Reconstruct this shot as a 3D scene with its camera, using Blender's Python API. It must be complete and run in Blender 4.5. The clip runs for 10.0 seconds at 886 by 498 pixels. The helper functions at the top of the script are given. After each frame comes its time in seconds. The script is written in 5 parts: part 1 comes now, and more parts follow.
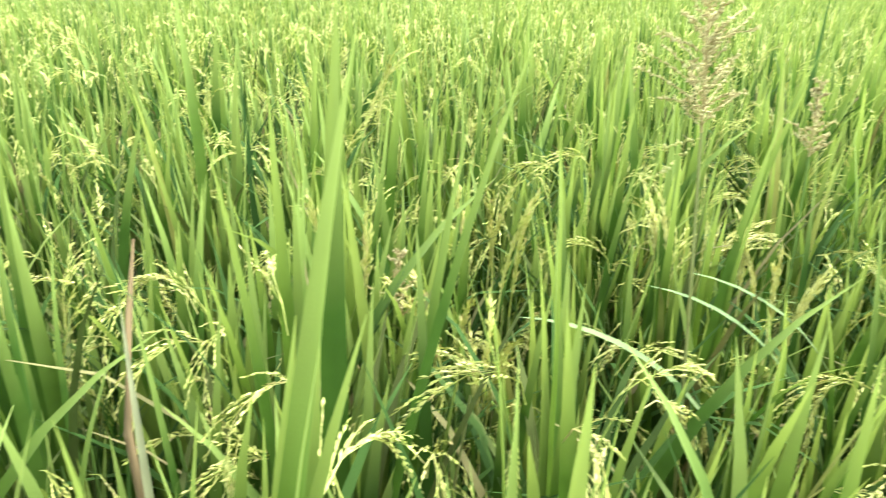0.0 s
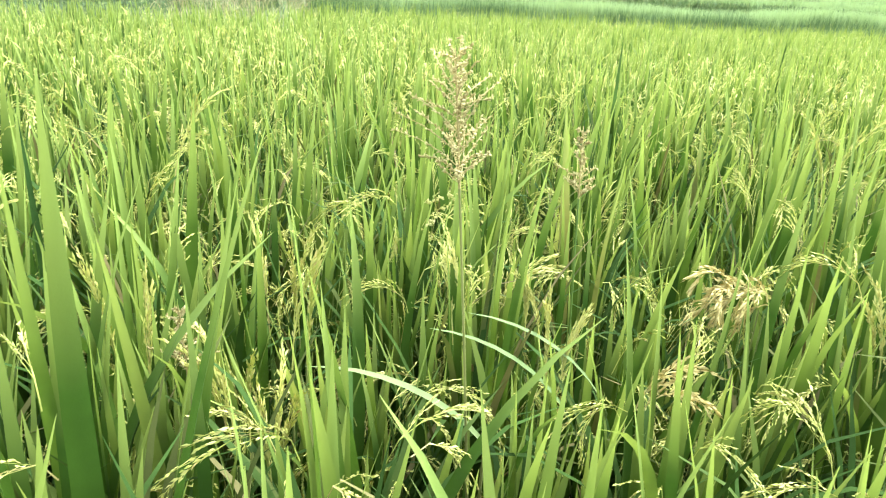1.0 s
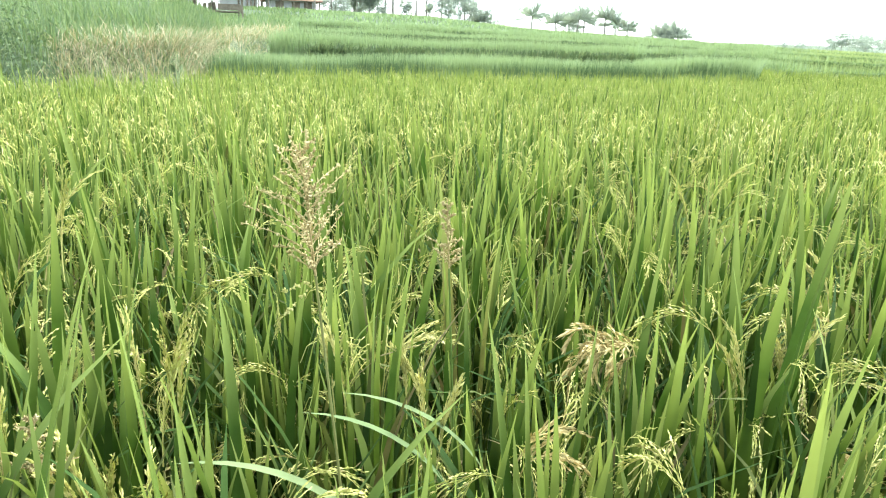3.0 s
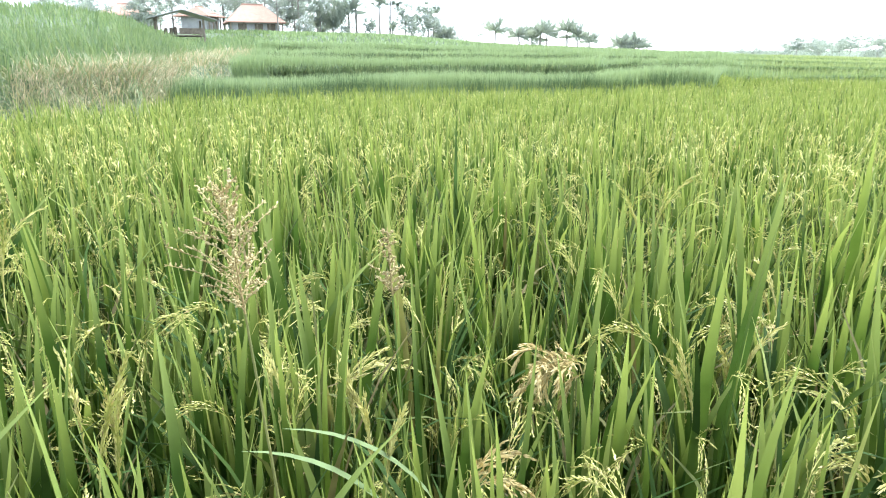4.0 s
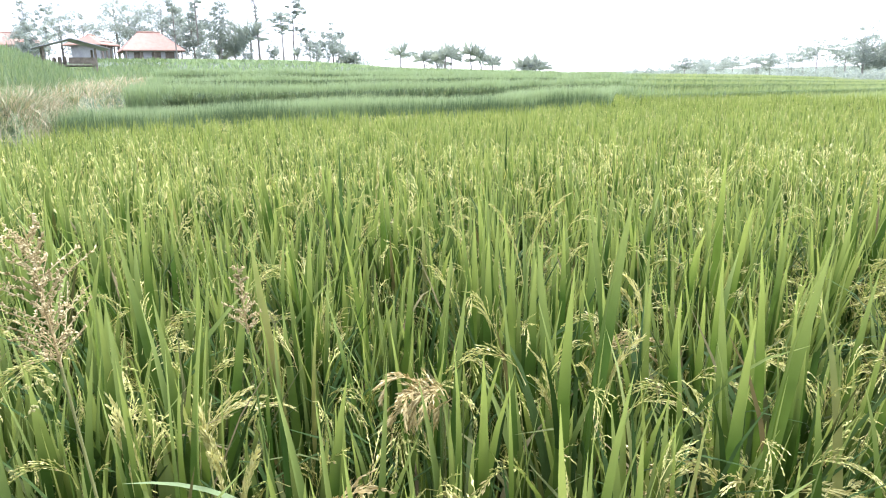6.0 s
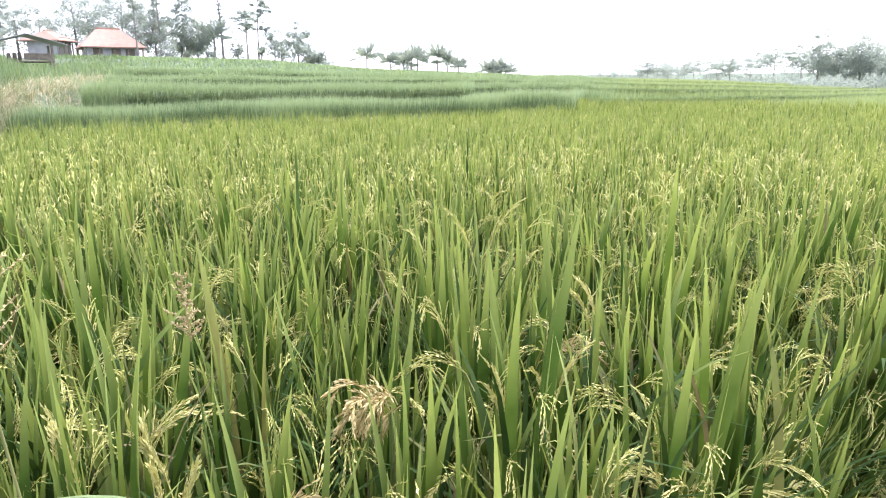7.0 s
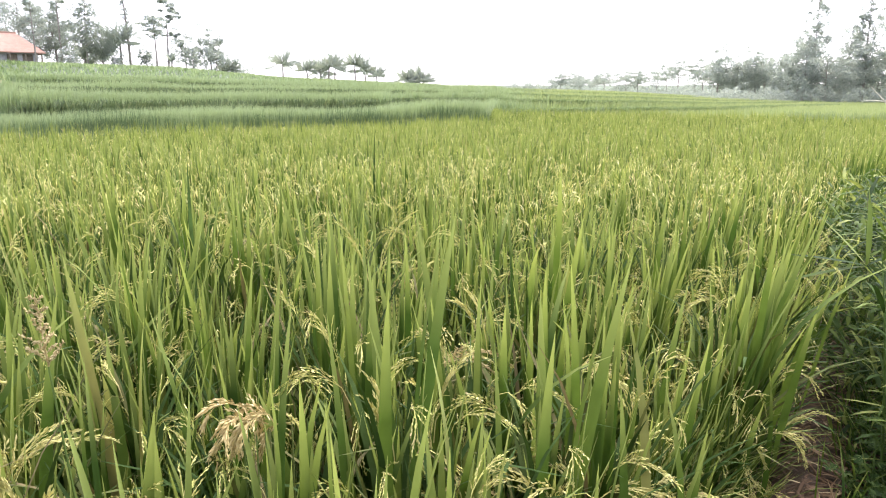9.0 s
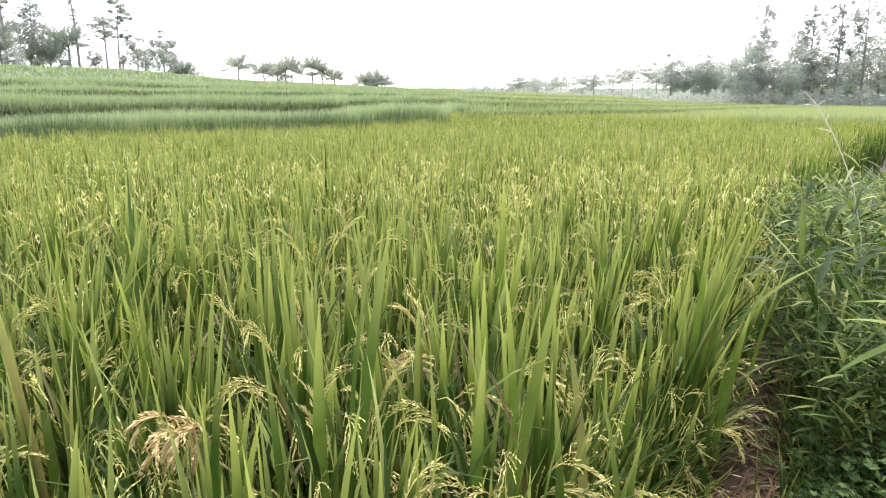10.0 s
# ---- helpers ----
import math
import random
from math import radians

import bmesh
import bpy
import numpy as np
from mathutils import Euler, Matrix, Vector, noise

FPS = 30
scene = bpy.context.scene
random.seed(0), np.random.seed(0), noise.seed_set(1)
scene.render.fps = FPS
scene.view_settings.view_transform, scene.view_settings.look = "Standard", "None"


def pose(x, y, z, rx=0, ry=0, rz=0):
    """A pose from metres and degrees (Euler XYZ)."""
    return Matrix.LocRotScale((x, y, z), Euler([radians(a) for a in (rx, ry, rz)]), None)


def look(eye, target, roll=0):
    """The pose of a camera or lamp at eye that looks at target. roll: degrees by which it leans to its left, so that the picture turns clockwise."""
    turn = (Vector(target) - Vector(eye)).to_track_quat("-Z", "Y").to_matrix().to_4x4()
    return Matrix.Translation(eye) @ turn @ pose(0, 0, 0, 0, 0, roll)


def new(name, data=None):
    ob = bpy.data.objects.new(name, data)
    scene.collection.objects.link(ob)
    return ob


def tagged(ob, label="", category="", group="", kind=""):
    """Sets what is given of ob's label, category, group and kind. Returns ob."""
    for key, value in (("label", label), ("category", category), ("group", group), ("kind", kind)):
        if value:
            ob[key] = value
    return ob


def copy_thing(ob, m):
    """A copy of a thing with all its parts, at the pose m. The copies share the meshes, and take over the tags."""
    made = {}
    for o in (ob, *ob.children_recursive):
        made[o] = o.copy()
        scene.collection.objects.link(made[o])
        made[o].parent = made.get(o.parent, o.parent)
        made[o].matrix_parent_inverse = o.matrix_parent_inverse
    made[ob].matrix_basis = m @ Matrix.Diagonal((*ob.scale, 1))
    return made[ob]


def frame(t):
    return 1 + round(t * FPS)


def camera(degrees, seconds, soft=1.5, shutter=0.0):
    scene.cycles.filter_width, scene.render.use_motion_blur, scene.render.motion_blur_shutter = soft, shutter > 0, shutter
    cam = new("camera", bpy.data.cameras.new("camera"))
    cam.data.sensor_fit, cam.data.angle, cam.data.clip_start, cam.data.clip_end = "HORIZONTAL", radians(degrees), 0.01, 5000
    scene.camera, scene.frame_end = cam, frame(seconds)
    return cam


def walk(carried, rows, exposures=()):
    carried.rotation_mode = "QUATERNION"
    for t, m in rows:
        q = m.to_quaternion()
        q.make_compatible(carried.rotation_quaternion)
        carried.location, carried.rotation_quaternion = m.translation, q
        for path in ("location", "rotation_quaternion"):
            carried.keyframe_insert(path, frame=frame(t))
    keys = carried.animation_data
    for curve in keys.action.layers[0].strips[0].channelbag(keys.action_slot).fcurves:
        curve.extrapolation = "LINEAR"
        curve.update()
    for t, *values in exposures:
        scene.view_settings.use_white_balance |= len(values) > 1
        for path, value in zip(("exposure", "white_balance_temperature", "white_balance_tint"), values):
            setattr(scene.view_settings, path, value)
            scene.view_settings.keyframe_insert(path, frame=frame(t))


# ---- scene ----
# The camera stands on a narrow earth path between a ripening rice field and a hedge of tall weeds.
cam = camera(65.0, 10.0, soft=1.0, shutter=0.22)
PATH = [
    (0, (-0.039, 0.173, 1.173), (0.374, 1.969, 0.396), 1.3),
    (0.5, (0.016, 0.149, 1.197), (0.698, 1.879, 0.462), 3.5),
    (1, (0.041, 0.143, 1.216), (0.833, 1.835, 0.504), 3.5),
    (1.5, (0.056, 0.133, 1.232), (0.936, 1.803, 0.573), 3.3),
    (2, (0.069, 0.121, 1.246), (0.992, 1.79, 0.642), 2.8),
    (2.5, (0.083, 0.114, 1.253), (1.056, 1.76, 0.668), 2.5),
    (2.7, (0.084, 0.113, 1.253), (1.074, 1.752, 0.675), 2.4),
    (3.8, (0.128, 0.095, 1.271), (1.203, 1.695, 0.739), 0.3),
    (4, (0.132, 0.09, 1.272), (1.217, 1.687, 0.749), 0.1),
    (4.5, (0.151, 0.082, 1.278), (1.278, 1.656, 0.775), -0.4),
    (5, (0.167, 0.074, 1.281), (1.339, 1.62, 0.793), -0.7),
    (5.5, (0.187, 0.063, 1.282), (1.421, 1.562, 0.802), -0.6),
    (5.7, (0.195, 0.054, 1.281), (1.451, 1.538, 0.809), -0.9),
    (6.8, (0.219, 0.035, 1.278), (1.564, 1.444, 0.826), -0.4),
    (7, (0.225, 0.031, 1.285), (1.582, 1.427, 0.826), -0.3),
    (7.5, (0.235, 0.02, 1.288), (1.631, 1.378, 0.834), -0.2),
    (8, (0.242, 0.004, 1.291), (1.674, 1.327, 0.846), -0.1),
    (8.5, (0.254, -0.013, 1.292), (1.728, 1.264, 0.849), -0.0),
    (9, (0.264, -0.03, 1.296), (1.777, 1.204, 0.862), 0.1),
    (9.5, (0.276, -0.046, 1.299), (1.821, 1.147, 0.865), -0.0),
    (10, (0.287, -0.062, 1.302), (1.87, 1.083, 0.876), 0.1),
]
EXPOSURES = [(0, 2.72, 6250, -11), (1.0, 2.7, 6250, -10), (2.5, 2.43, 6100, -6), (4.0, 2.3, 5700, 7), (5.5, 2.21, 5600, 16), (7.5, 2.14, 5900, 22), (10.0, 2.01, 6200, 22)]
walk(cam, [(t, look(eye, target, roll)) for t, eye, target, roll in PATH], EXPOSURES)

# ---- light: a hazy white sky with a soft sun ----
SUN_BEARING, SUN_HEIGHT = 82.0, 60.0
world = bpy.data.worlds.new("hazy_sky")
scene.world = world
world.use_nodes = True
wn = world.node_tree.nodes
wl = world.node_tree.links
sky = wn.new("ShaderNodeTexSky")
sky.sky_type, sky.sun_disc = "NISHITA", False
sky.sun_elevation, sky.sun_rotation = radians(SUN_HEIGHT), radians(SUN_BEARING)
sky.air_density, sky.dust_density, sky.ozone_density = 1.0, 1.5, 1.0
soft = wn.new("ShaderNodeHueSaturation")
soft.inputs["Saturation"].default_value = 0.25
soft.inputs["Value"].default_value = 1.0
wl.new(sky.outputs[0], soft.inputs["Color"])
wl.new(soft.outputs[0], wn["Background"].inputs["Color"])
wn["Background"].inputs["Strength"].default_value = 0.15

sun = new("sun", bpy.data.lights.new("sun", "SUN"))
sun.data.energy, sun.data.angle, sun.data.color = 1.5, radians(24), (1.0, 0.96, 0.88)
sb, sh = radians(SUN_BEARING), radians(SUN_HEIGHT)
sun.matrix_world = look((math.sin(sb) * math.cos(sh) * 50, math.cos(sb) * math.cos(sh) * 50, math.sin(sh) * 50), (0, 0, 0))

# ---- materials ----


def ramp_node(nt, colours):
    r = nt.nodes.new("ShaderNodeValToRGB")
    el = r.color_ramp.elements
    while len(el) < len(colours):
        el.new(0.5)
    for e, (p, c) in zip(el, colours):
        e.position, e.color = p, (*c, 1)
    return r


def leaf_material(name, colours, tip=None, glow=0.35, rough=0.45, streak=400.0, spec=0.35):
    """Leaf: a colour of its own for every leaf, fine veins along it, some light passing through."""
    m = bpy.data.materials.new(name)
    m.use_nodes = True
    nt = m.node_tree
    n, l = nt.nodes, nt.links
    bsdf = n["Principled BSDF"]
    geo, info = n.new("ShaderNodeNewGeometry"), n.new("ShaderNodeObjectInfo")
    add = n.new("ShaderNodeMath")
    add.operation = "ADD"
    l.new(geo.outputs["Random Per Island"], add.inputs[0])
    l.new(info.outputs["Random"], add.inputs[1])
    frac = n.new("ShaderNodeMath")
    frac.operation = "FRACT"
    l.new(add.outputs[0], frac.inputs[0])
    ramp = ramp_node(nt, colours)
    l.new(frac.outputs[0], ramp.inputs[0])
    coord = n.new("ShaderNodeTexCoord")
    blot = n.new("ShaderNodeTexNoise")
    blot.inputs["Scale"].default_value, blot.inputs["Detail"].default_value = 18.0, 3.0
    l.new(coord.outputs["Object"], blot.inputs["Vector"])
    vein = n.new("ShaderNodeTexNoise")
    vein.inputs["Scale"].default_value, vein.inputs["Detail"].default_value = streak, 2.0
    l.new(coord.outputs["Object"], vein.inputs["Vector"])
    mixn = n.new("ShaderNodeMath")
    mixn.operation = "MULTIPLY_ADD"
    mixn.inputs[1].default_value, mixn.inputs[2].default_value = 0.9, 0.55
    l.new(blot.outputs["Fac"], mixn.inputs[0])
    hue = n.new("ShaderNodeHueSaturation")
    l.new(ramp.outputs[0], hue.inputs["Color"])
    l.new(mixn.outputs[0], hue.inputs["Value"])
    out = hue.outputs[0]
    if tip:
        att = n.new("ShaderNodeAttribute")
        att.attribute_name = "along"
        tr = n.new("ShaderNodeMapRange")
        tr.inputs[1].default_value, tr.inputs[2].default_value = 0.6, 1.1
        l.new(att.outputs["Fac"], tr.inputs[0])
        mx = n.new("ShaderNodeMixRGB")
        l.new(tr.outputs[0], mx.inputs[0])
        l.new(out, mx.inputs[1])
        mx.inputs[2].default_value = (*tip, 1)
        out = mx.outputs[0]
    l.new(out, bsdf.inputs["Base Color"])
    bsdf.inputs["Roughness"].default_value = rough
    bsdf.inputs["Specular IOR Level"].default_value = spec
    bump = n.new("ShaderNodeBump")
    bump.inputs["Strength"].default_value, bump.inputs["Distance"].default_value = 0.25, 0.001
    l.new(vein.outputs["Fac"], bump.inputs["Height"])
    l.new(bump.outputs[0], bsdf.inputs["Normal"])
    if glow:
        tl = n.new("ShaderNodeBsdfTranslucent")
        warm = n.new("ShaderNodeMixRGB")
        warm.blend_type, warm.inputs[0].default_value = "MULTIPLY", 1.0
        warm.inputs[2].default_value = (1.18, 1.12, 0.75, 1)
        l.new(out, warm.inputs[1])
        l.new(warm.outputs[0], tl.inputs["Color"])
        ms = n.new("ShaderNodeMixShader")
        ms.inputs[0].default_value = glow
        l.new(bsdf.outputs[0], ms.inputs[1])
        l.new(tl.outputs[0], ms.inputs[2])
        l.new(ms.outputs[0], n["Material Output"].inputs["Surface"])
    return m


def rough_material(name, dark, light, scale, rough=0.9, bump=0.4, distance=0.02, mid=None):
    """Earth, bark, plaster: two noises, one coarse and one fine, with relief."""
    m = bpy.data.materials.new(name)
    m.use_nodes = True
    nt = m.node_tree
    n, l = nt.nodes, nt.links
    bsdf = n["Principled BSDF"]
    coord = n.new("ShaderNodeTexCoord")
    a, b = n.new("ShaderNodeTexNoise"), n.new("ShaderNodeTexNoise")
    a.inputs["Scale"].default_value, a.inputs["Detail"].default_value = scale, 6.0
    b.inputs["Scale"].default_value, b.inputs["Detail"].default_value = scale * 9, 8.0
    for t in (a, b):
        l.new(coord.outputs["Object"], t.inputs["Vector"])
    mix = n.new("ShaderNodeMixRGB")
    mix.inputs[0].default_value = 0.5
    l.new(a.outputs["Fac"], mix.inputs[1])
    l.new(b.outputs["Fac"], mix.inputs[2])
    cols = [(0.35, dark), (0.65, light)] if mid is None else [(0.33, dark), (0.5, mid), (0.66, light)]
    ramp = ramp_node(nt, cols)
    l.new(mix.outputs[0], ramp.inputs[0])
    l.new(ramp.outputs[0], bsdf.inputs["Base Color"])
    bsdf.inputs["Roughness"].default_value = rough
    bp = n.new("ShaderNodeBump")
    bp.inputs["Strength"].default_value, bp.inputs["Distance"].default_value = bump, distance
    l.new(mix.outputs[0], bp.inputs["Height"])
    l.new(bp.outputs[0], bsdf.inputs["Normal"])
    return m


# the pale tip colour lifts the distant field towards its haze and brightness
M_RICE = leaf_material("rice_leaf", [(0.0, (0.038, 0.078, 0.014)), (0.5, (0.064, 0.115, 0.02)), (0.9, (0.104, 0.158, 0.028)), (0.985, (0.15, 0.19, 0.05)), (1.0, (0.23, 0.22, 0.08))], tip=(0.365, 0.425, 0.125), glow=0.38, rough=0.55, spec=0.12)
# lower leaves, some withered; the shade deep in the crop is in their dark green
M_LOW_SHADED = leaf_material("shaded_lower_leaf", [(0.0, (0.028, 0.055, 0.012)), (0.65, (0.045, 0.08, 0.018)), (0.9, (0.1, 0.11, 0.035)), (1.0, (0.2, 0.16, 0.08))], glow=0.15, rough=0.7, spec=0.08)
M_GRAIN = leaf_material("rice_grain", [(0.0, (0.41, 0.43, 0.1)), (0.45, (0.53, 0.51, 0.15)), (0.88, (0.64, 0.58, 0.22)), (0.97, (0.56, 0.45, 0.2)), (1.0, (0.4, 0.29, 0.13))], glow=0.15, rough=0.55, streak=900.0)
M_HUSK = leaf_material("ripe_grain", [(0.0, (0.42, 0.32, 0.12)), (0.5, (0.55, 0.43, 0.18)), (1.0, (0.63, 0.52, 0.25))], glow=0.1, rough=0.6, streak=900.0)
M_PALE = leaf_material("pale_grain", [(0.0, (0.5, 0.46, 0.14)), (0.6, (0.62, 0.57, 0.21)), (1.0, (0.68, 0.63, 0.28))], glow=0.15, rough=0.6, streak=900.0)
M_WEEDHEAD = leaf_material("weed_seed", [(0.0, (0.36, 0.27, 0.12)), (0.5, (0.5, 0.4, 0.19)), (1.0, (0.6, 0.51, 0.27))], glow=0.12, rough=0.7, streak=900.0)
M_GREYLEAF = leaf_material("dull_leaf", [(0.0, (0.13, 0.175, 0.075)), (1.0, (0.18, 0.22, 0.1))], glow=0.15, rough=0.7, streak=250.0, spec=0.08)
# young rice green, paled further to carry the haze over the terraces
M_HAZED_YOUNG = leaf_material("hazed_young_rice_leaf", [(0.0, (0.175, 0.245, 0.13)), (0.6, (0.235, 0.315, 0.17)), (1.0, (0.3, 0.375, 0.215))], tip=(0.29, 0.365, 0.21), glow=0.45)
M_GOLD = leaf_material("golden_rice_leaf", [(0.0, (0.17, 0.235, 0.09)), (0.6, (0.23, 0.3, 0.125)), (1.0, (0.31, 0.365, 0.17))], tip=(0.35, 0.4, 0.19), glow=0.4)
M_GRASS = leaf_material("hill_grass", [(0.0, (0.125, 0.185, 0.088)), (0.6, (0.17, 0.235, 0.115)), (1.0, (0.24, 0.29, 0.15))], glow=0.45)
M_DRY = leaf_material("dry_grass", [(0.0, (0.18, 0.25, 0.12)), (0.45, (0.29, 0.31, 0.18)), (0.75, (0.42, 0.36, 0.24)), (1.0, (0.54, 0.45, 0.33))], glow=0.25, rough=0.8)
M_LITTER = leaf_material("leaf_litter", [(0.0, (0.06, 0.035, 0.018)), (0.6, (0.15, 0.09, 0.045)), (0.9, (0.27, 0.19, 0.1)), (1.0, (0.42, 0.34, 0.2))], glow=0.05, rough=0.85)
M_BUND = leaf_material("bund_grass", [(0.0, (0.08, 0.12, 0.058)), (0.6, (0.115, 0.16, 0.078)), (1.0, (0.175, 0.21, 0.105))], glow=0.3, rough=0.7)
M_FOOT_SHADE = leaf_material("shaded_foot_leaf", [(0.0, (0.09, 0.14, 0.07)), (0.6, (0.13, 0.19, 0.098)), (1.0, (0.19, 0.25, 0.135))], glow=0.25, rough=0.7, spec=0.1)
M_BAMBOO = leaf_material("reed_leaf", [(0.0, (0.02, 0.042, 0.009)), (0.45, (0.055, 0.1, 0.02)), (0.8, (0.14, 0.195, 0.045)), (1.0, (0.32, 0.36, 0.11))], glow=0.36, rough=0.55, spec=0.06)
M_WEED = leaf_material("broad_weed_leaf", [(0.0, (0.022, 0.05, 0.012)), (0.5, (0.055, 0.1, 0.026)), (0.85, (0.1, 0.165, 0.046)), (1.0, (0.16, 0.23, 0.075))], glow=0.25, rough=0.6, spec=0.1)
# far foliage: distance haze is put into these pale blue-grey base colours
M_HAZED_TREE = leaf_material("hazed_tree_leaf", [(0.0, (0.245, 0.29, 0.31)), (0.5, (0.295, 0.34, 0.365)), (1.0, (0.355, 0.4, 0.425))], glow=0.65, rough=0.8, streak=20.0)
M_HAZED_PALM = leaf_material("hazed_palm_leaf", [(0.0, (0.25, 0.295, 0.295)), (1.0, (0.33, 0.375, 0.37))], glow=0.65, rough=0.7, streak=20.0)
M_CULM = leaf_material("rice_stem", [(0.0, (0.09, 0.15, 0.03)), (0.6, (0.14, 0.2, 0.045)), (1.0, (0.26, 0.24, 0.09))], glow=0.0, rough=0.5)
M_SOIL = rough_material("path_soil", (0.022, 0.014, 0.007), (0.125, 0.075, 0.036), 7.0, mid=(0.055, 0.033, 0.016), distance=0.03)
M_MUD = rough_material("field_mud", (0.02, 0.02, 0.012), (0.055, 0.05, 0.028), 4.0, rough=0.8)
M_TURF = rough_material("turf", (0.045, 0.07, 0.03), (0.12, 0.15, 0.07), 1.2, mid=(0.08, 0.11, 0.05), distance=0.08)
M_BARK = rough_material("bark", (0.16, 0.145, 0.125), (0.34, 0.31, 0.27), 3.0, distance=0.03)
M_TILE = rough_material("clay_roof_tile", (0.35, 0.205, 0.15), (0.45, 0.285, 0.215), 2.5, distance=0.02)
M_WALL = rough_material("plaster", (0.3, 0.3, 0.3), (0.45, 0.45, 0.44), 1.5, distance=0.01)
M_METAL = rough_material("weathered_roof_sheet", (0.22, 0.22, 0.22), (0.42, 0.42, 0.42), 2.0, rough=0.6, distance=0.01)
M_WOOD = rough_material("weathered_wood", (0.1, 0.08, 0.06), (0.26, 0.22, 0.17), 6.0, distance=0.01)
M_STICK = rough_material("bleached_bamboo", (0.46, 0.44, 0.32), (0.66, 0.63, 0.5), 12.0, distance=0.004)

# ---- building blocks ----
RNG = np.random.default_rng(7)


def mesh_from(name, verts, faces, material, along=None, smooth=True):
    """A mesh from arrays of vertices and of faces with equal corner counts."""
    me = bpy.data.meshes.new(name)
    faces = np.asarray(faces, dtype=np.int32)
    k = faces.shape[1]
    me.vertices.add(len(verts))
    me.vertices.foreach_set("co", np.asarray(verts, dtype=np.float32).ravel())
    me.loops.add(faces.size)
    me.loops.foreach_set("vertex_index", faces.ravel())
    me.polygons.add(len(faces))
    me.polygons.foreach_set("loop_start", np.arange(0, faces.size, k, dtype=np.int32))
    me.polygons.foreach_set("use_smooth", np.full(len(faces), smooth))
    if along is not None:
        at = me.attributes.new("along", "FLOAT", "POINT")
        at.data.foreach_set("value", np.asarray(along, dtype=np.float32))
    me.materials.append(material)
    me.update(calc_edges=True)
    me.validate()
    return me


def join(pieces):
    """Joins (verts, faces, along) pieces into one."""
    vs, fs, al, o = [], [], [], 0
    for v, f, a in pieces:
        vs.append(v), fs.append(f + o), al.append(a)
        o += len(v)
    return np.concatenate(vs), np.concatenate(fs), np.concatenate(al)


def blades(base, az, length, width, lean, bend, segs=5, across=2, fold=0.25, power=1.5, start=0.5, twist=None):
    """Grass-like leaves: each rises from its base, leans towards az and bends over along its length."""
    n = len(base)
    az, length, width, lean, bend = (np.broadcast_to(np.asarray(q, float), (n,)) for q in (az, length, width, lean, bend))
    s = np.linspace(0, 1, segs + 1)
    th = lean[:, None] + bend[:, None] * s[None] ** power
    ds = length[:, None] / segs
    mid = (th[:, 1:] + th[:, :-1]) / 2
    out = np.concatenate([np.zeros((n, 1)), np.cumsum(np.sin(mid) * ds, 1)], 1)
    up = np.concatenate([np.zeros((n, 1)), np.cumsum(np.cos(mid) * ds, 1)], 1)
    c, d = np.cos(az)[:, None], np.sin(az)[:, None]
    ctr = np.stack([base[:, :1] + out * c, base[:, 1:2] + out * d, base[:, 2:3] + up], 2)
    prof = np.clip(start + s * 3.0, 0, 1) * (1 - s ** 3.0) + 0.025
    w = width[:, None] * prof[None] / 2
    tw = np.zeros(n) if twist is None else twist
    ca, cb = np.cos(az + np.pi / 2 + tw)[:, None], np.sin(az + np.pi / 2 + tw)[:, None]
    side = np.stack([ca * w, cb * w, np.zeros_like(w)], 2)
    if across == 3:
        nrm = np.stack([-np.cos(th) * c, -np.cos(th) * d, np.sin(th)], 2) * (w * fold)[:, :, None]
        rows = np.stack([ctr - side + nrm, ctr, ctr + side + nrm], 2)
    else:
        rows = np.stack([ctr - side, ctr + side], 2)
    k = rows.shape[2]
    verts = rows.reshape(-1, 3)
    j, i = np.meshgrid(np.arange(segs), np.arange(k - 1), indexing="ij")
    one = np.stack([j * k + i, j * k + i + 1, (j + 1) * k + i + 1, (j + 1) * k + i], -1).reshape(-1, 4)
    faces = (one[None] + (np.arange(n) * (segs + 1) * k)[:, None, None]).reshape(-1, 4)
    al = np.broadcast_to(s[None, :, None], (n, segs + 1, k)).reshape(-1)
    return verts, faces, al


def spindles(a, b, r, sides=3):
    """Grains: spindles from a to b, thickest a little past the middle. Quads only (tips doubled)."""
    n = len(a)
    ax = b - a
    ax_n = ax / np.maximum(np.linalg.norm(ax, axis=1, keepdims=True), 1e-9)
    ref = np.where(np.abs(ax_n[:, 2:3]) > 0.9, np.array([[1.0, 0, 0]]), np.array([[0, 0, 1.0]]))
    u = np.cross(ax_n, ref)
    u /= np.maximum(np.linalg.norm(u, axis=1, keepdims=True), 1e-9)
    v = np.cross(ax_n, u)
    r = np.broadcast_to(np.asarray(r, float), (n,))
    ang = np.arange(sides) * 2 * np.pi / sides
    ring = []
    for p, q in ((0.0, 0.25), (0.45, 1.0), (1.0, 0.12)):
        ctr = a + ax * p
        ring.append(ctr[:, None] + (u[:, None] * np.cos(ang)[None, :, None] + v[:, None] * np.sin(ang)[None, :, None]) * (r * q)[:, None, None])
    verts = np.stack(ring, 1).reshape(-1, 3)
    one = []
    for j in range(2):
        for i in range(sides):
            one.append([j * sides + i, j * sides + (i + 1) % sides, (j + 1) * sides + (i + 1) % sides, (j + 1) * sides + i])
    faces = (np.array(one)[None] + (np.arange(n) * 3 * sides)[:, None, None]).reshape(-1, 4)
    return verts, faces, np.full(len(verts), 0.5)


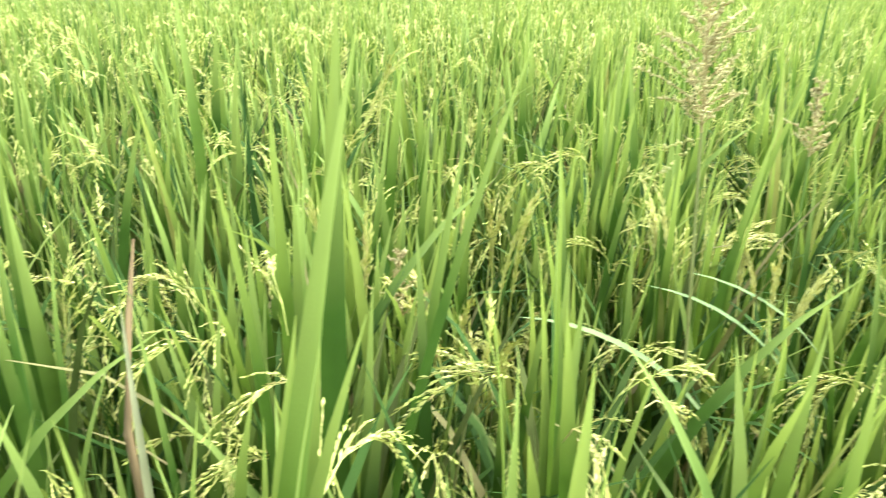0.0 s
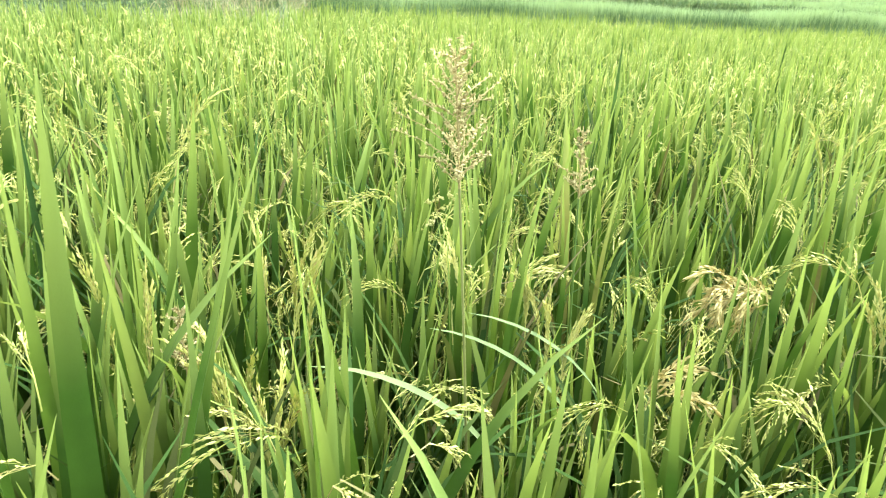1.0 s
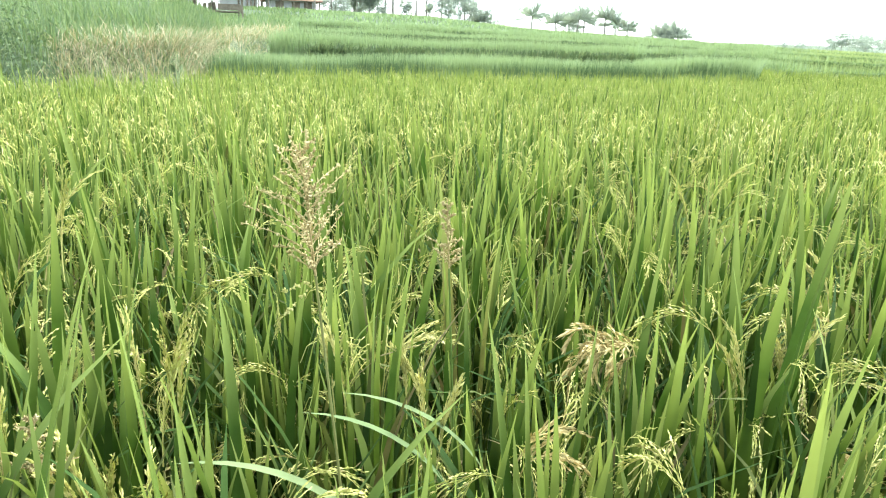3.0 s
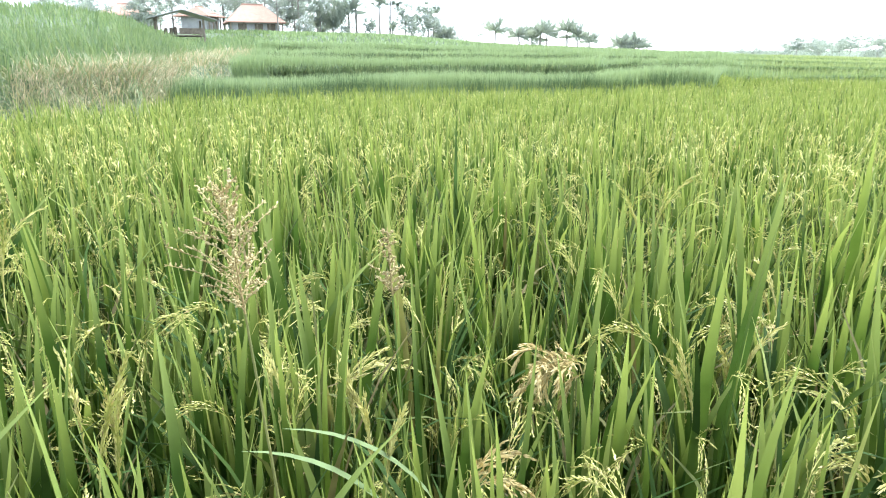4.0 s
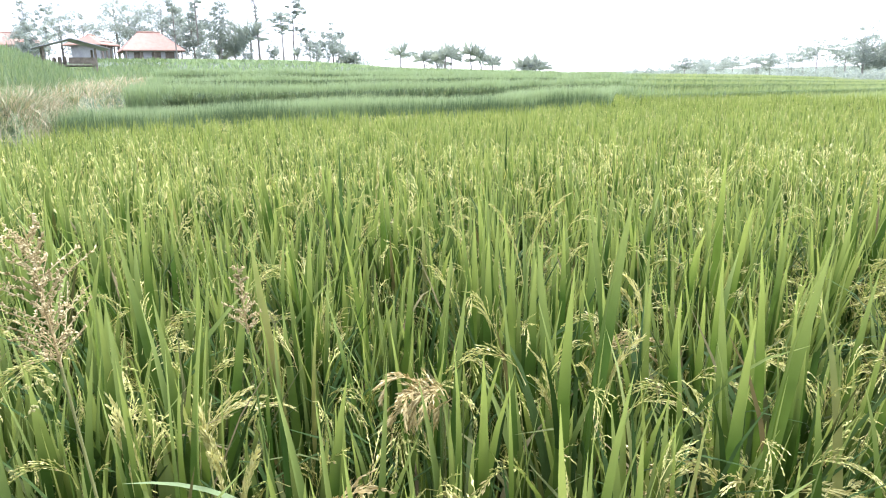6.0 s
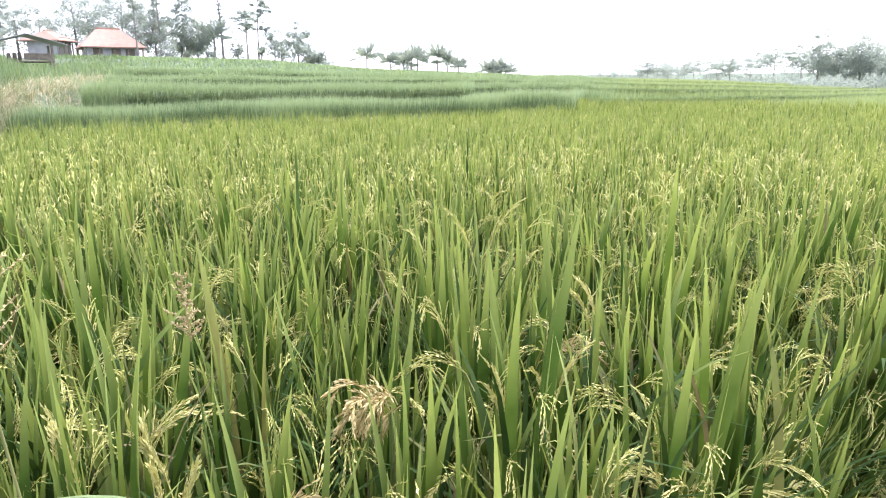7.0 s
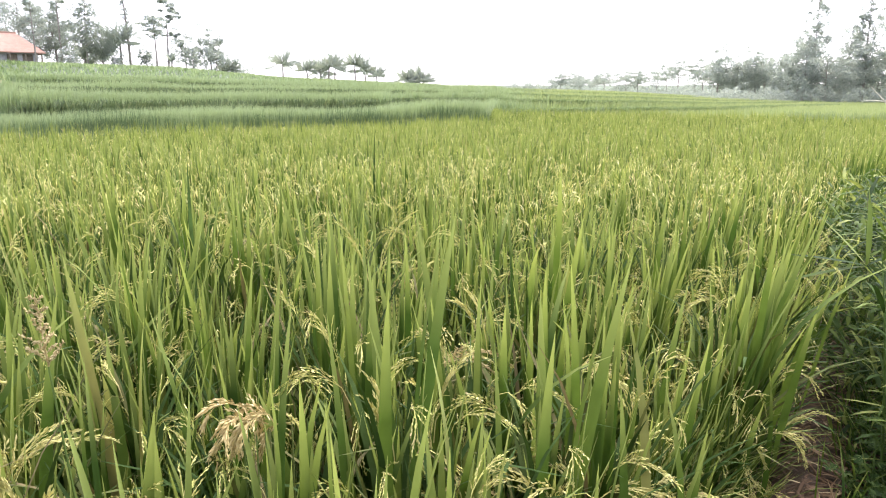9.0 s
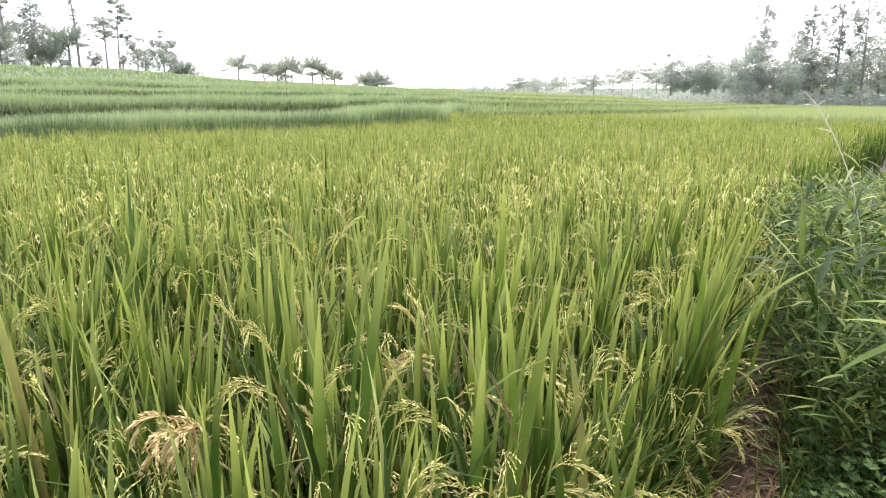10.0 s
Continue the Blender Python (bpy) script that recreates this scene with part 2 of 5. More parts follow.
def grains_of(a, b, r):
    """Grains as slim four-faced slivers, widest a little before the middle."""
    n = len(a)
    ax = b - a
    u = np.cross(ax, RNG.normal(0, 1, (n, 3)))
    u /= np.maximum(np.linalg.norm(u, axis=1, keepdims=True), 1e-9)
    v = np.cross(ax / np.maximum(np.linalg.norm(ax, axis=1, keepdims=True), 1e-9), u)
    mid = a + ax * 0.45
    verts = np.stack([a, mid + u * r + v * r * 0.45, mid - u * r + v * r * 0.45, b], 1).reshape(-1, 3)
    one = np.array([[0, 2, 1], [3, 1, 2], [0, 1, 3], [0, 3, 2]])
    faces = (one[None] + (np.arange(n) * 4)[:, None, None]).reshape(-1, 3)
    return verts, faces, np.full(len(verts), 0.5)


def in_triangles(piece):
    v, f, al = piece
    return v, np.concatenate([f[:, [0, 1, 2]], f[:, [0, 2, 3]]]), al


def tube(points, radii, sides=5):
    """A tapered round limb along a line of points."""
    p = np.asarray(points, float)
    n = len(p)
    t = np.gradient(p, axis=0)
    t /= np.maximum(np.linalg.norm(t, axis=1, keepdims=True), 1e-9)
    ref = np.where(np.abs(t[:, 2:3]) > 0.9, np.array([[1.0, 0, 0]]), np.array([[0, 0, 1.0]]))
    u = np.cross(t, ref)
    u /= np.linalg.norm(u, axis=1, keepdims=True)
    v = np.cross(t, u)
    ang = np.arange(sides) * 2 * np.pi / sides
    r = np.broadcast_to(np.asarray(radii, float), (n,))
    verts = (p[:, None] + (u[:, None] * np.cos(ang)[None, :, None] + v[:, None] * np.sin(ang)[None, :, None]) * r[:, None, None]).reshape(-1, 3)
    f = []
    for j in range(n - 1):
        for i in range(sides):
            f.append([j * sides + i, j * sides + (i + 1) % sides, (j + 1) * sides + (i + 1) % sides, (j + 1) * sides + i])
    return verts, np.array(f), np.full(len(verts), 0.3)


def link(name, piece, material, parent=None, label="", smooth=True):
    ob = new(name, mesh_from(name, piece[0], piece[1], material, piece[2], smooth))
    if parent is not None:
        ob.parent = parent
    if label:
        ob["label"] = label
    return ob


def part(name, bm, material, parent, label=""):
    """Links a bmesh as one mesh object under a thing or a part."""
    me = bpy.data.meshes.new(name)
    bm.to_mesh(me)
    bm.free()
    me.materials.append(material)
    ob = new(name, me)
    ob.parent = parent
    if label:
        ob["label"] = label
    return ob


# ---- the lie of the land, by bearing (degrees from +y towards +x) and distance from HERE ----
HERE = np.array([0.28, 0.0])


def polar(x, y):
    dx, dy = x - HERE[0], y - HERE[1]
    return np.degrees(np.arctan2(dx, dy)), np.hypot(dx, dy)


def place(b, r):
    a = np.radians(b)
    return HERE[0] + np.sin(a) * r, HERE[1] + np.cos(a) * r


FAR = 400.0
STEP_B = [
    ([10, 12, 22, 37, 46, 54.3, 55.3, 63, 72, 80, 90], [8.6, 9.2, 9.7, 11, 13, 15.5, 30, 36, 46, 70, 90]),
    ([10, 22, 37, 45.8, 46.6, 55, 63, 72, 80, 90], [12.8, 14, 16, 18.5, 25, 36, 42, 56, 90, 110]),
    ([10, 22, 37, 46, 55, 63, 72, 80], [18.5, 20, 24, 28, 44, 50, 68, 120]),
    ([10, 22, 33, 45, 55, 63, 72, 80], [25, 27, 30.5, 42, 62, 66, 90, 140]),
    ([10, 22, 33, 45, 55, 63, 72, 80], [35, 38, 43, 58, 82, 88, 110, 160]),
]
STEP_Z = [0.47, 0.30, 0.28, 0.36, 0.2]
BANK_B = [-90, 0, 10, 11, 12.5, 15, 17, 18.8, 20.5, 22]
BANK_R = [7.0, 7.3, 7.7, 8.4, 9.8, 11.6, 13.6, 20, 42, 400]


def path_edge(x):
    """Where the rice begins beside the path."""
    return np.interp(x, [-6, 0, 1.2, 2, 3, 4.5, 8, 25, 100], [0.1, 0.36, 0.39, 0.43, 0.56, 0.7, 0.8, 0.9, 1.5])


def bank_line(b):
    return np.where(b > 21.9, FAR, np.interp(b, BANK_B, BANK_R))


def ground(x, y):
    """Height of the soil."""
    x, y = np.asarray(x, float), np.asarray(y, float)
    b, r = polar(x, y)
    z = np.zeros_like(r)
    fade = np.interp(b, [55, 66, 73, 82], [1.0, 0.7, 0.32, 0.08]) * np.interp(b, [-100, -90, 100, 120], [0, 1, 1, 0])
    for (bb, rr), dz in zip(STEP_B, STEP_Z):
        edge = np.interp(b, bb, rr)
        z = z + dz * fade * np.clip((r - edge) / (0.012 * edge + 0.05), 0, 1)
    rise = np.interp(b, [20, 30, 38, 48, 56, 66], [0.034, 0.031, 0.0195, 0.0125, 0.007, -0.004])
    crest = np.interp(b, STEP_B[3][0], STEP_B[3][1])
    far = 1.3 + rise * np.minimum(r, 110)
    z = np.where((r > crest + 14) & (b > -90) & (b < 66), np.maximum(z, far * np.clip((r - crest - 14) / 30, 0, 1)), z)
    bank = bank_line(b)
    top = 1.05 + (bank - 7.5) * 0.026
    slope = np.interp(b, [-30, 6, 10, 12.5, 14, 16, 20], [0.085, 0.085, 0.07, 0.046, 0.034, 0.03, 0.04])
    cap = np.interp(b, [0, 5, 11.5, 18], [3.6, 3.5, 3.2, 3.0])
    d = r - bank
    hill = np.where(d > 0, np.minimum(top * np.clip(d / (0.9 + 0.05 * bank), 0, 1) ** 0.7 + slope * np.maximum(d - 1.2, 0), np.maximum(cap, top)), 0)
    hill = hill * np.interp(b, [-110, -90], [0, 1])
    z = np.maximum(z, hill)
    e = path_edge(x)
    bund = 0.15 * np.clip((e - y) / 0.18, 0, 1)
    z = np.where(y < e, np.maximum(bund, z * 0), z)
    return z


def wobble(x, y, f=1.0):
    return 0.5 * np.sin(x * 2.1 * f + 1.3 * np.sin(y * 1.7 * f)) + 0.5 * np.sin(y * 2.6 * f + 1.1 * np.sin(x * 1.3 * f))


# ground: one sheet to the horizon
bear = np.concatenate([np.arange(-180, -30, 6.0), np.arange(-30, 96, 1.0), np.arange(96, 180, 6.0)])
rad = np.concatenate([[0.02], 0.12 * 1.032 ** np.arange(0, 215), [140, 180, 250, 400, 800, 1800, 4000]])
B, R = np.meshgrid(bear, rad, indexing="ij")
GX, GY = place(B, R)
GZ = ground(GX, GY)
near = np.clip(1 - R / 12, 0, 1)
GZ = GZ + 0.012 * wobble(GX, GY, 5) * near
verts = np.stack([GX, GY, GZ], 2).reshape(-1, 3)
nb, nr = B.shape
i, j = np.meshgrid(np.arange(nb), np.arange(nr - 1), indexing="ij")
i2 = (i + 1) % nb
faces = np.stack([i * nr + j, i * nr + j + 1, i2 * nr + j + 1, i2 * nr + j], -1).reshape(-1, 4)
gme = mesh_from("ground", verts, faces, M_SOIL)
gme.materials.append(M_MUD), gme.materials.append(M_TURF)
cx, cy = verts[faces].mean(1)[:, 0], verts[faces].mean(1)[:, 1]
cb, cr = polar(cx, cy)
region = np.where(cy < path_edge(cx), 0, np.where((cr < np.minimum(bank_line(cb), np.interp(cb, *STEP_B[0])) - 0.1) & (cr < 25), 1, 2))
region = np.where((cy < -0.8) | ((cy < path_edge(cx)) & (cr > 9)), 2, region)
gme.polygons.foreach_set("material_index", region.astype(np.int32))
land = tagged(new("ground", gme), "brown earth path, muddy rice field and grassy terraces", "ground", kind="structure")


def scatter(b0, b1, r0, r1, count):
    """Points spread evenly over a stretch of bearings and distances."""
    b = RNG.uniform(b0, b1, count)
    r = np.sqrt(RNG.uniform(r0 ** 2, r1 ** 2, count))
    x, y = place(b, r)
    return x, y, b, r


# ---- the rice field ----


def panicle_piece(rng, length=0.2, droop=1.9, branches=8, grains=9, g_len=0.0115, g_rad=0.0016, lean=0.15, spread=0.34, twigs=True):
    """One drooping ear: a bowed axis, thin branches that hang from it, grains along each."""
    s = np.linspace(0, 1, 9)
    th = lean + droop * s ** (1.5 if droop < 1.5 else 0.9 if droop < 2.85 else 0.4)
    dl = length / 8
    x = np.concatenate([[0], np.cumsum(np.sin((th[1:] + th[:-1]) / 2) * dl)])
    z = np.concatenate([[0], np.cumsum(np.cos((th[1:] + th[:-1]) / 2) * dl)])
    axis = np.stack([x, np.zeros_like(x), z], 1)
    pieces = [in_triangles(tube(axis[::2], np.linspace(0.0013, 0.0005, 5), 3))]
    ga, gb = [], []
    for k in range(branches):
        f = 0.22 + 0.78 * (k + rng.uniform(0, 0.6)) / branches
        p = np.array([np.interp(f, s, x), 0, np.interp(f, s, z)])
        az = rng.uniform(0, 2 * np.pi)
        tv = np.interp(f, s, th)
        bl = rng.uniform(0.07, 0.115) * (1.15 - 0.4 * f) * length / 0.2
        m = 3
        q = [p]
        dirv = np.array([math.sin(tv), 0, math.cos(tv)]) + spread * np.array([math.cos(az), math.sin(az), 0.0])
        for u in range(m):
            dirv = dirv / np.linalg.norm(dirv)
            q.append(q[-1] + dirv * bl / m)
            dirv = dirv + np.array([0, 0, -0.3])
        q = np.array(q)
        if twigs:
            pieces.append(in_triangles(tube(q[[0, 2, 3]], np.linspace(0.0006, 0.0004, 3), 3)))
        for g in range(grains):
            w = 0.15 + 0.85 * (g + 0.5) / grains
            c = np.array([np.interp(w * m, np.arange(m + 1), q[:, a]) for a in range(3)])
            idx = min(int(w * m), m - 1)
            d = q[idx + 1] - q[idx]
            d = d / np.linalg.norm(d)
            out = np.cross(d, [math.cos(az), math.sin(az), 0.35])
            d = d + out / np.linalg.norm(out) * (0.24 if g % 2 else -0.24) + rng.normal(0, 0.1, 3)
            d = d / np.linalg.norm(d)
            c = c + rng.normal(0, 0.0007, 3)
            ga.append(c), gb.append(c + d * g_len * rng.uniform(0.8, 1.15))
    pieces.append(grains_of(np.array(ga), np.array(gb), g_rad * 1.1))
    return join(pieces)


DROOPS = (0.6, 1.9, 2.3, 2.6, 2.8, 2.95, 3.05, 3.1, 3.2)
PANICLES = [panicle_piece(RNG, RNG.uniform(0.15, 0.2), d, 9, 10, 0.0122, 0.0018, 0.1, 0.32) for d in DROOPS]
PANICLES += [panicle_piece(RNG, RNG.uniform(0.15, 0.2), d, 7, 9, 0.0145, 0.0023, 0.1, 0.32, False) for d in DROOPS]
PANICLE_MESHES = [mesh_from("panicle", p[0], p[1], M_GRAIN, p[2], False) for p in PANICLES]
LEAF_MESHES = []
for k in range(16):
    bend = RNG.uniform(0.03, 0.32) if k < 14 else RNG.uniform(0.7, 1.5)
    p = blades(np.zeros((1, 3)), 0.0, RNG.uniform(0.38, 0.52), RNG.uniform(0.014, 0.023), RNG.uniform(0.01, 0.08), bend, 7, 3, 0.35, RNG.uniform(1.2, 2.2), 0.35, RNG.normal(0, 0.4, 1))
    LEAF_MESHES.append(mesh_from("leaf", p[0], p[1], M_RICE, p[2]))


def stems_piece(rng, count=8):
    ps = []
    for k in range(count):
        a, t = rng.uniform(0, 2 * np.pi), rng.uniform(0.0, 0.16)
        d = np.array([math.cos(a) * t, math.sin(a) * t, 1.0])
        b = np.array([math.cos(a) * 0.025, math.sin(a) * 0.025, -0.02])
        ps.append(tube(np.array([b + d * h for h in np.linspace(0, rng.uniform(0.6, 0.72), 4)]), [0.0034, 0.003, 0.0024, 0.0014], 4))
    return join(ps)


def low_piece(rng, count=60):
    az = rng.uniform(0, 2 * np.pi, count)
    base = np.stack([np.cos(az) * 0.03, np.sin(az) * 0.03, rng.uniform(0.05, 0.55, count)], 1)
    return blades(base, az, rng.uniform(0.25, 0.4, count), rng.uniform(0.008, 0.014, count), rng.uniform(0.05, 0.4, count), rng.uniform(0.2, 1.5, count), 4)


def rice_clump(rng, first):
    """A rice plant: a tuft of stems, its lower leaves, upright top leaves and drooping ears."""
    root = tagged(new("rice_plant"), "green rice plant with upright leaves and drooping ripening ears", "rice plant", "rice plants in the field")
    link("stem_tuft", stems_piece(rng), M_CULM, root)
    link("lower_foliage", low_piece(rng), M_LOW_SHADED, root, "dull green and withered lower leaves, darkened as if in shade")
    n = 25
    az = rng.uniform(0, 2 * np.pi, n)
    off = rng.uniform(0.02, 0.14, n)
    base = np.stack([np.cos(az) * off, np.sin(az) * off, rng.uniform(0.26, 0.5, n)], 1)
    p = blades(base, rng.uniform(0, 2 * np.pi, n), rng.uniform(0.32, 0.45, n), rng.uniform(0.012, 0.02, n), np.abs(rng.normal(0.03, 0.07, n)), rng.uniform(0.03, 0.4, n), 5, 2, 0, 1.6, 0.4, rng.normal(0, 0.4, n))
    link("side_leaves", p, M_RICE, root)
    for k in range(10):
        ob = new("leaf", LEAF_MESHES[int(rng.integers(16))])
        a, ra = rng.uniform(0, 360), rng.uniform(0.015, 0.06)
        h = rng.uniform(0.3, 0.52)
        ob.parent = root
        ob.matrix_basis = pose(math.cos(radians(a)) * ra, math.sin(radians(a)) * ra, h, rng.normal(0, 3), rng.normal(0, 3), a + rng.normal(0, 25)) @ Matrix.Scale(rng.uniform(0.85, 1.1), 4)
    for k in range(15):
        ob = new("panicle", PANICLE_MESHES[first + int(rng.integers(9))])
        a, ra = rng.uniform(0, 360), rng.uniform(0.03, 0.085)
        ob.parent = root
        ob.matrix_basis = pose(math.cos(radians(a)) * ra, math.sin(radians(a)) * ra, (rng.uniform(0.44, 0.77) if first == 0 else rng.uniform(0.53, 0.83)), rng.normal(0, 5), rng.normal(0, 5), a + rng.normal(0, 30)) @ Matrix.Scale(rng.uniform(0.48, 0.68), 4)
    return root


def field_end(b):
    """How far the ripe field reaches along a bearing."""
    return np.minimum(np.minimum(bank_line(b), np.interp(b, *STEP_B[0])) - 0.15, np.interp(b, [54, 56, 70, 76, 80, 90], [40, 20.5, 21, 20, 17.5, 17.5]))


spots = []
g = 0.205
for iy in range(0, 22):
    for ix in range(-26, 28):
        x = HERE[0] + (ix + 0.5 * (iy % 2)) * g + RNG.uniform(-0.035, 0.035)
        y = float(path_edge(x)) + 0.08 + iy * g + RNG.uniform(-0.035, 0.035)
        bb, rr = polar(x, y)
        if -50 < bb < 89.5:
            spots.append((rr + (0.9 if bb < -22 else 0), x, y, iy))
spots.sort()
NEAR = spots[:206]
NEAR_R = NEAR[-1][0]
TYPES = [rice_clump(RNG, 0) for _ in range(12)]
LIGHT_TYPES = [rice_clump(RNG, 9) for _ in range(10)]
for k, (_, x, y, row) in enumerate(NEAR):
    over = (9 if row == 0 else 5 if row == 1 else 0) * min(1.0, max(0.0, (x - 0.9) / 0.8)) * RNG.uniform(0.3, 1.3)
    m = pose(x, y, 0.0, over + RNG.normal(0, 2.0), RNG.normal(0, 2.0), 0) @ pose(0, 0, 0, 0, 0, RNG.uniform(0, 360)) @ Matrix.Scale(RNG.uniform(0.93, 1.07), 4)
    if k < 12:
        TYPES[k].matrix_basis = m
    elif k < 90:
        copy_thing(TYPES[int(RNG.integers(12))], m)
    elif k < 100:
        LIGHT_TYPES[k - 90].matrix_basis = m
    else:
        copy_thing(LIGHT_TYPES[int(RNG.integers(10))], m)


def rice_stuff(x, y, leaves, ears, segs, strings, wscale, gscale, sink=0.0):
    """Leaves, stems and ears of many plants as arrays."""
    n = len(x)
    z = ground(x, y) - sink
    b = np.repeat(np.stack([x, y, z], 1), leaves, 0)
    k = len(b)
    az = RNG.uniform(0, 2 * np.pi, k)
    off = RNG.uniform(0.01, 0.11, k)
    base = b + np.stack([np.cos(az) * off, np.sin(az) * off, RNG.uniform(0.3, 0.53, k)], 1)
    bend = np.where(RNG.uniform(0, 1, k) < 0.91, RNG.uniform(0.03, 0.35, k), RNG.uniform(0.8, 1.6, k))
    leaf = blades(base, az + RNG.normal(0, 0.4, k), RNG.uniform(0.34, 0.5, k), RNG.uniform(0.011, 0.016, k) * wscale, RNG.normal(0.07, 0.06, k), bend, segs, 2, 0, 1.6, 0.4, RNG.normal(0, 0.4, k))
    lb = np.repeat(np.stack([x, y, z], 1), 5, 0)
    lk = len(lb)
    laz = RNG.uniform(0, 2 * np.pi, lk)
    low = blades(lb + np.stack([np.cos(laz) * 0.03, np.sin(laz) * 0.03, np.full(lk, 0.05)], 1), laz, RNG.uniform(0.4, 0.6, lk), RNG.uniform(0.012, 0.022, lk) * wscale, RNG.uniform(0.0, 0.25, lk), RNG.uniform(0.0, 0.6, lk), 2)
    pb = np.repeat(np.stack([x, y, z], 1), ears, 0)
    pk = len(pb)
    paz = RNG.uniform(0, 2 * np.pi, pk)
    s = (np.arange(strings)[None] + RNG.uniform(0, 1, (pk, strings))) / strings
    ln = RNG.uniform(0.13, 0.2, pk)[:, None]
    dr = np.where(RNG.uniform(0, 1, pk) < 0.25, RNG.uniform(0.3, 1.0, pk), RNG.uniform(1.8, 2.9, pk))[:, None]
    r = ln * (0.18 * s + (1 - np.cos(dr * s)) / dr * 0.8) + 0.05
    h = ln * np.sin(dr * s) / dr + RNG.uniform(0.52, 0.8, pk)[:, None]
    px = pb[:, :1] + np.cos(paz)[:, None] * r + RNG.normal(0, 0.004, s.shape)
    py = pb[:, 1:2] + np.sin(paz)[:, None] * r + RNG.normal(0, 0.004, s.shape)
    pz = pb[:, 2:3] + h
    a = np.stack([px, py, pz], 2).reshape(-1, 3)
    saz = (paz[:, None] + RNG.normal(0, 0.8, s.shape)).ravel()
    lean = (0.15 + dr * s + RNG.normal(0, 0.25, s.shape)).ravel()
    k2 = len(a)
    ear = blades(a, saz, RNG.uniform(0.035, 0.062, k2), 0.0037 * gscale * RNG.uniform(0.7, 1.2, k2), lean, RNG.uniform(0.5, 1.5, k2), 2 if gscale < 1.12 else 1, 2, 0, 1.0, 0.6, RNG.uniform(-0.8, 0.8, k2))
    return leaf, low, ear


def clear_of_near(x, y):
    keep = np.ones(len(x), bool)
    pts = np.array([(q[1], q[2]) for q in NEAR])
    for lo in range(0, len(x), 500):
        d = np.hypot(x[lo:lo + 500, None] - pts[None, :, 0], y[lo:lo + 500, None] - pts[None, :, 1]).min(1)
        keep[lo:lo + 500] = d > 0.14
    return keep


bands = []
for r0, r1, dens, args in ((0.4, 5.5, 25, (23, 12, 3, 9, 1.25, 1.0)), (5.5, 10.0, 22, (24, 11, 3, 6, 1.4, 1.6, 0.0)), (10.0, 24.0, 13, (20, 7, 2, 5, 1.8, 2.4, 0.03))):
    area = math.pi * (r1 ** 2 - r0 ** 2) * (178 / 360)
    if r0 < 9:
        gx, gy = np.meshgrid(np.arange(-10.2, 10.6, g), np.arange(0, 10.4, g))
        x = (gx + 0.5 * g * (np.arange(len(gx)) % 2)[:, None]).ravel() + RNG.uniform(-0.06, 0.06, gx.size)
        y = gy.ravel() + path_edge(x) + 0.08 + RNG.uniform(-0.06, 0.06, gx.size)
        bb, rr = polar(x, y)
        keep = (rr >= r0) & (rr < r1) & (bb > -88) & (bb < 90)
        x, y, bb, rr = x[keep], y[keep], bb[keep], rr[keep]
    else:
        x, y, bb, rr = scatter(-88, 90, r0, r1, int(area * dens))
    ok = (rr < field_end(bb)) & (y > path_edge(x) + 0.06)
    x, y = x[ok], y[ok]
    if r0 < 3.5:
        ok = clear_of_near(x, y)
        x, y = x[ok], y[ok]
    bands.append(rice_stuff(x, y, *args))
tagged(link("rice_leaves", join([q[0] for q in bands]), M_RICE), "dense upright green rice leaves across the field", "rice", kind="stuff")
tagged(link("rice_lower_leaves", join([q[1] for q in bands]), M_LOW_SHADED), "lower leaves and stems of the rice, coloured dark as in shade", "rice", kind="stuff")
tagged(link("rice_ears", join([q[2] for q in bands]), M_GRAIN), "pale yellow-green drooping rice ears across the field", "rice", kind="stuff")


def sward(name, x, y, height, width, material, label, category, bend=(0.1, 0.7), segs=2, lean=0.12):
    """Standing grass or young rice as one object."""
    k = len(x)
    z = ground(x, y)
    base = np.stack([x, y, z - 0.03], 1)
    p = blades(base, RNG.uniform(0, 2 * np.pi, k), height, width, np.abs(RNG.normal(0, lean, k)), RNG.uniform(*bend, k), segs, 2, 0, 1.4, 0.5)
    return tagged(link(name, p, material), label, category, kind="stuff")


# terraces of younger rice, dense along the front of every step, with a bare ledge below it
xs, ys, hs, ws = [], [], [], []


def on_ledge(b, r):
    """True on the bare ledge in front of a step."""
    out = np.zeros(len(b), bool)
    for bb, rr in STEP_B:
        e = np.interp(b, bb, rr)
        out |= (r > e * (0.985 + 0.01 * np.sin(b * 3.1)) - 0.08) & (r < e * 1.006)
    return out


for r0, r1, b0, b1, dens in ((8, 16, 10, 56, 160), (16, 27, 10, 60, 60), (27, 48, 11, 75, 22), (48, 98, 18, 84, 7)):
    area = math.pi * (r1 ** 2 - r0 ** 2) * (b1 - b0) / 360
    x, y, bb, rr = scatter(b0, b1, r0, r1, int(area * dens))
    ok = (rr > np.interp(bb, *STEP_B[0])) & (bb + RNG.normal(0, 1.2, len(bb)) < np.where(rr < 24, 99, np.interp(rr, [24, 90], [54, 60]))) & (rr < bank_line(bb) - 0.2) & (rr < np.interp(bb, *STEP_B[3]) + 70) & ~on_ledge(bb, rr)
    x, y, rr = x[ok], y[ok], rr[ok]
    xs.append(x), ys.append(y), hs.append(RNG.uniform(0.54, 0.66, len(x)) * (1 + 0.1 * wobble(x, y, 0.6)) * np.interp(rr, [45, 60], [1, 0.6])), ws.append(np.maximum(0.011, rr * np.interp(rr, [40, 52], [0.0014, 0.0026])))
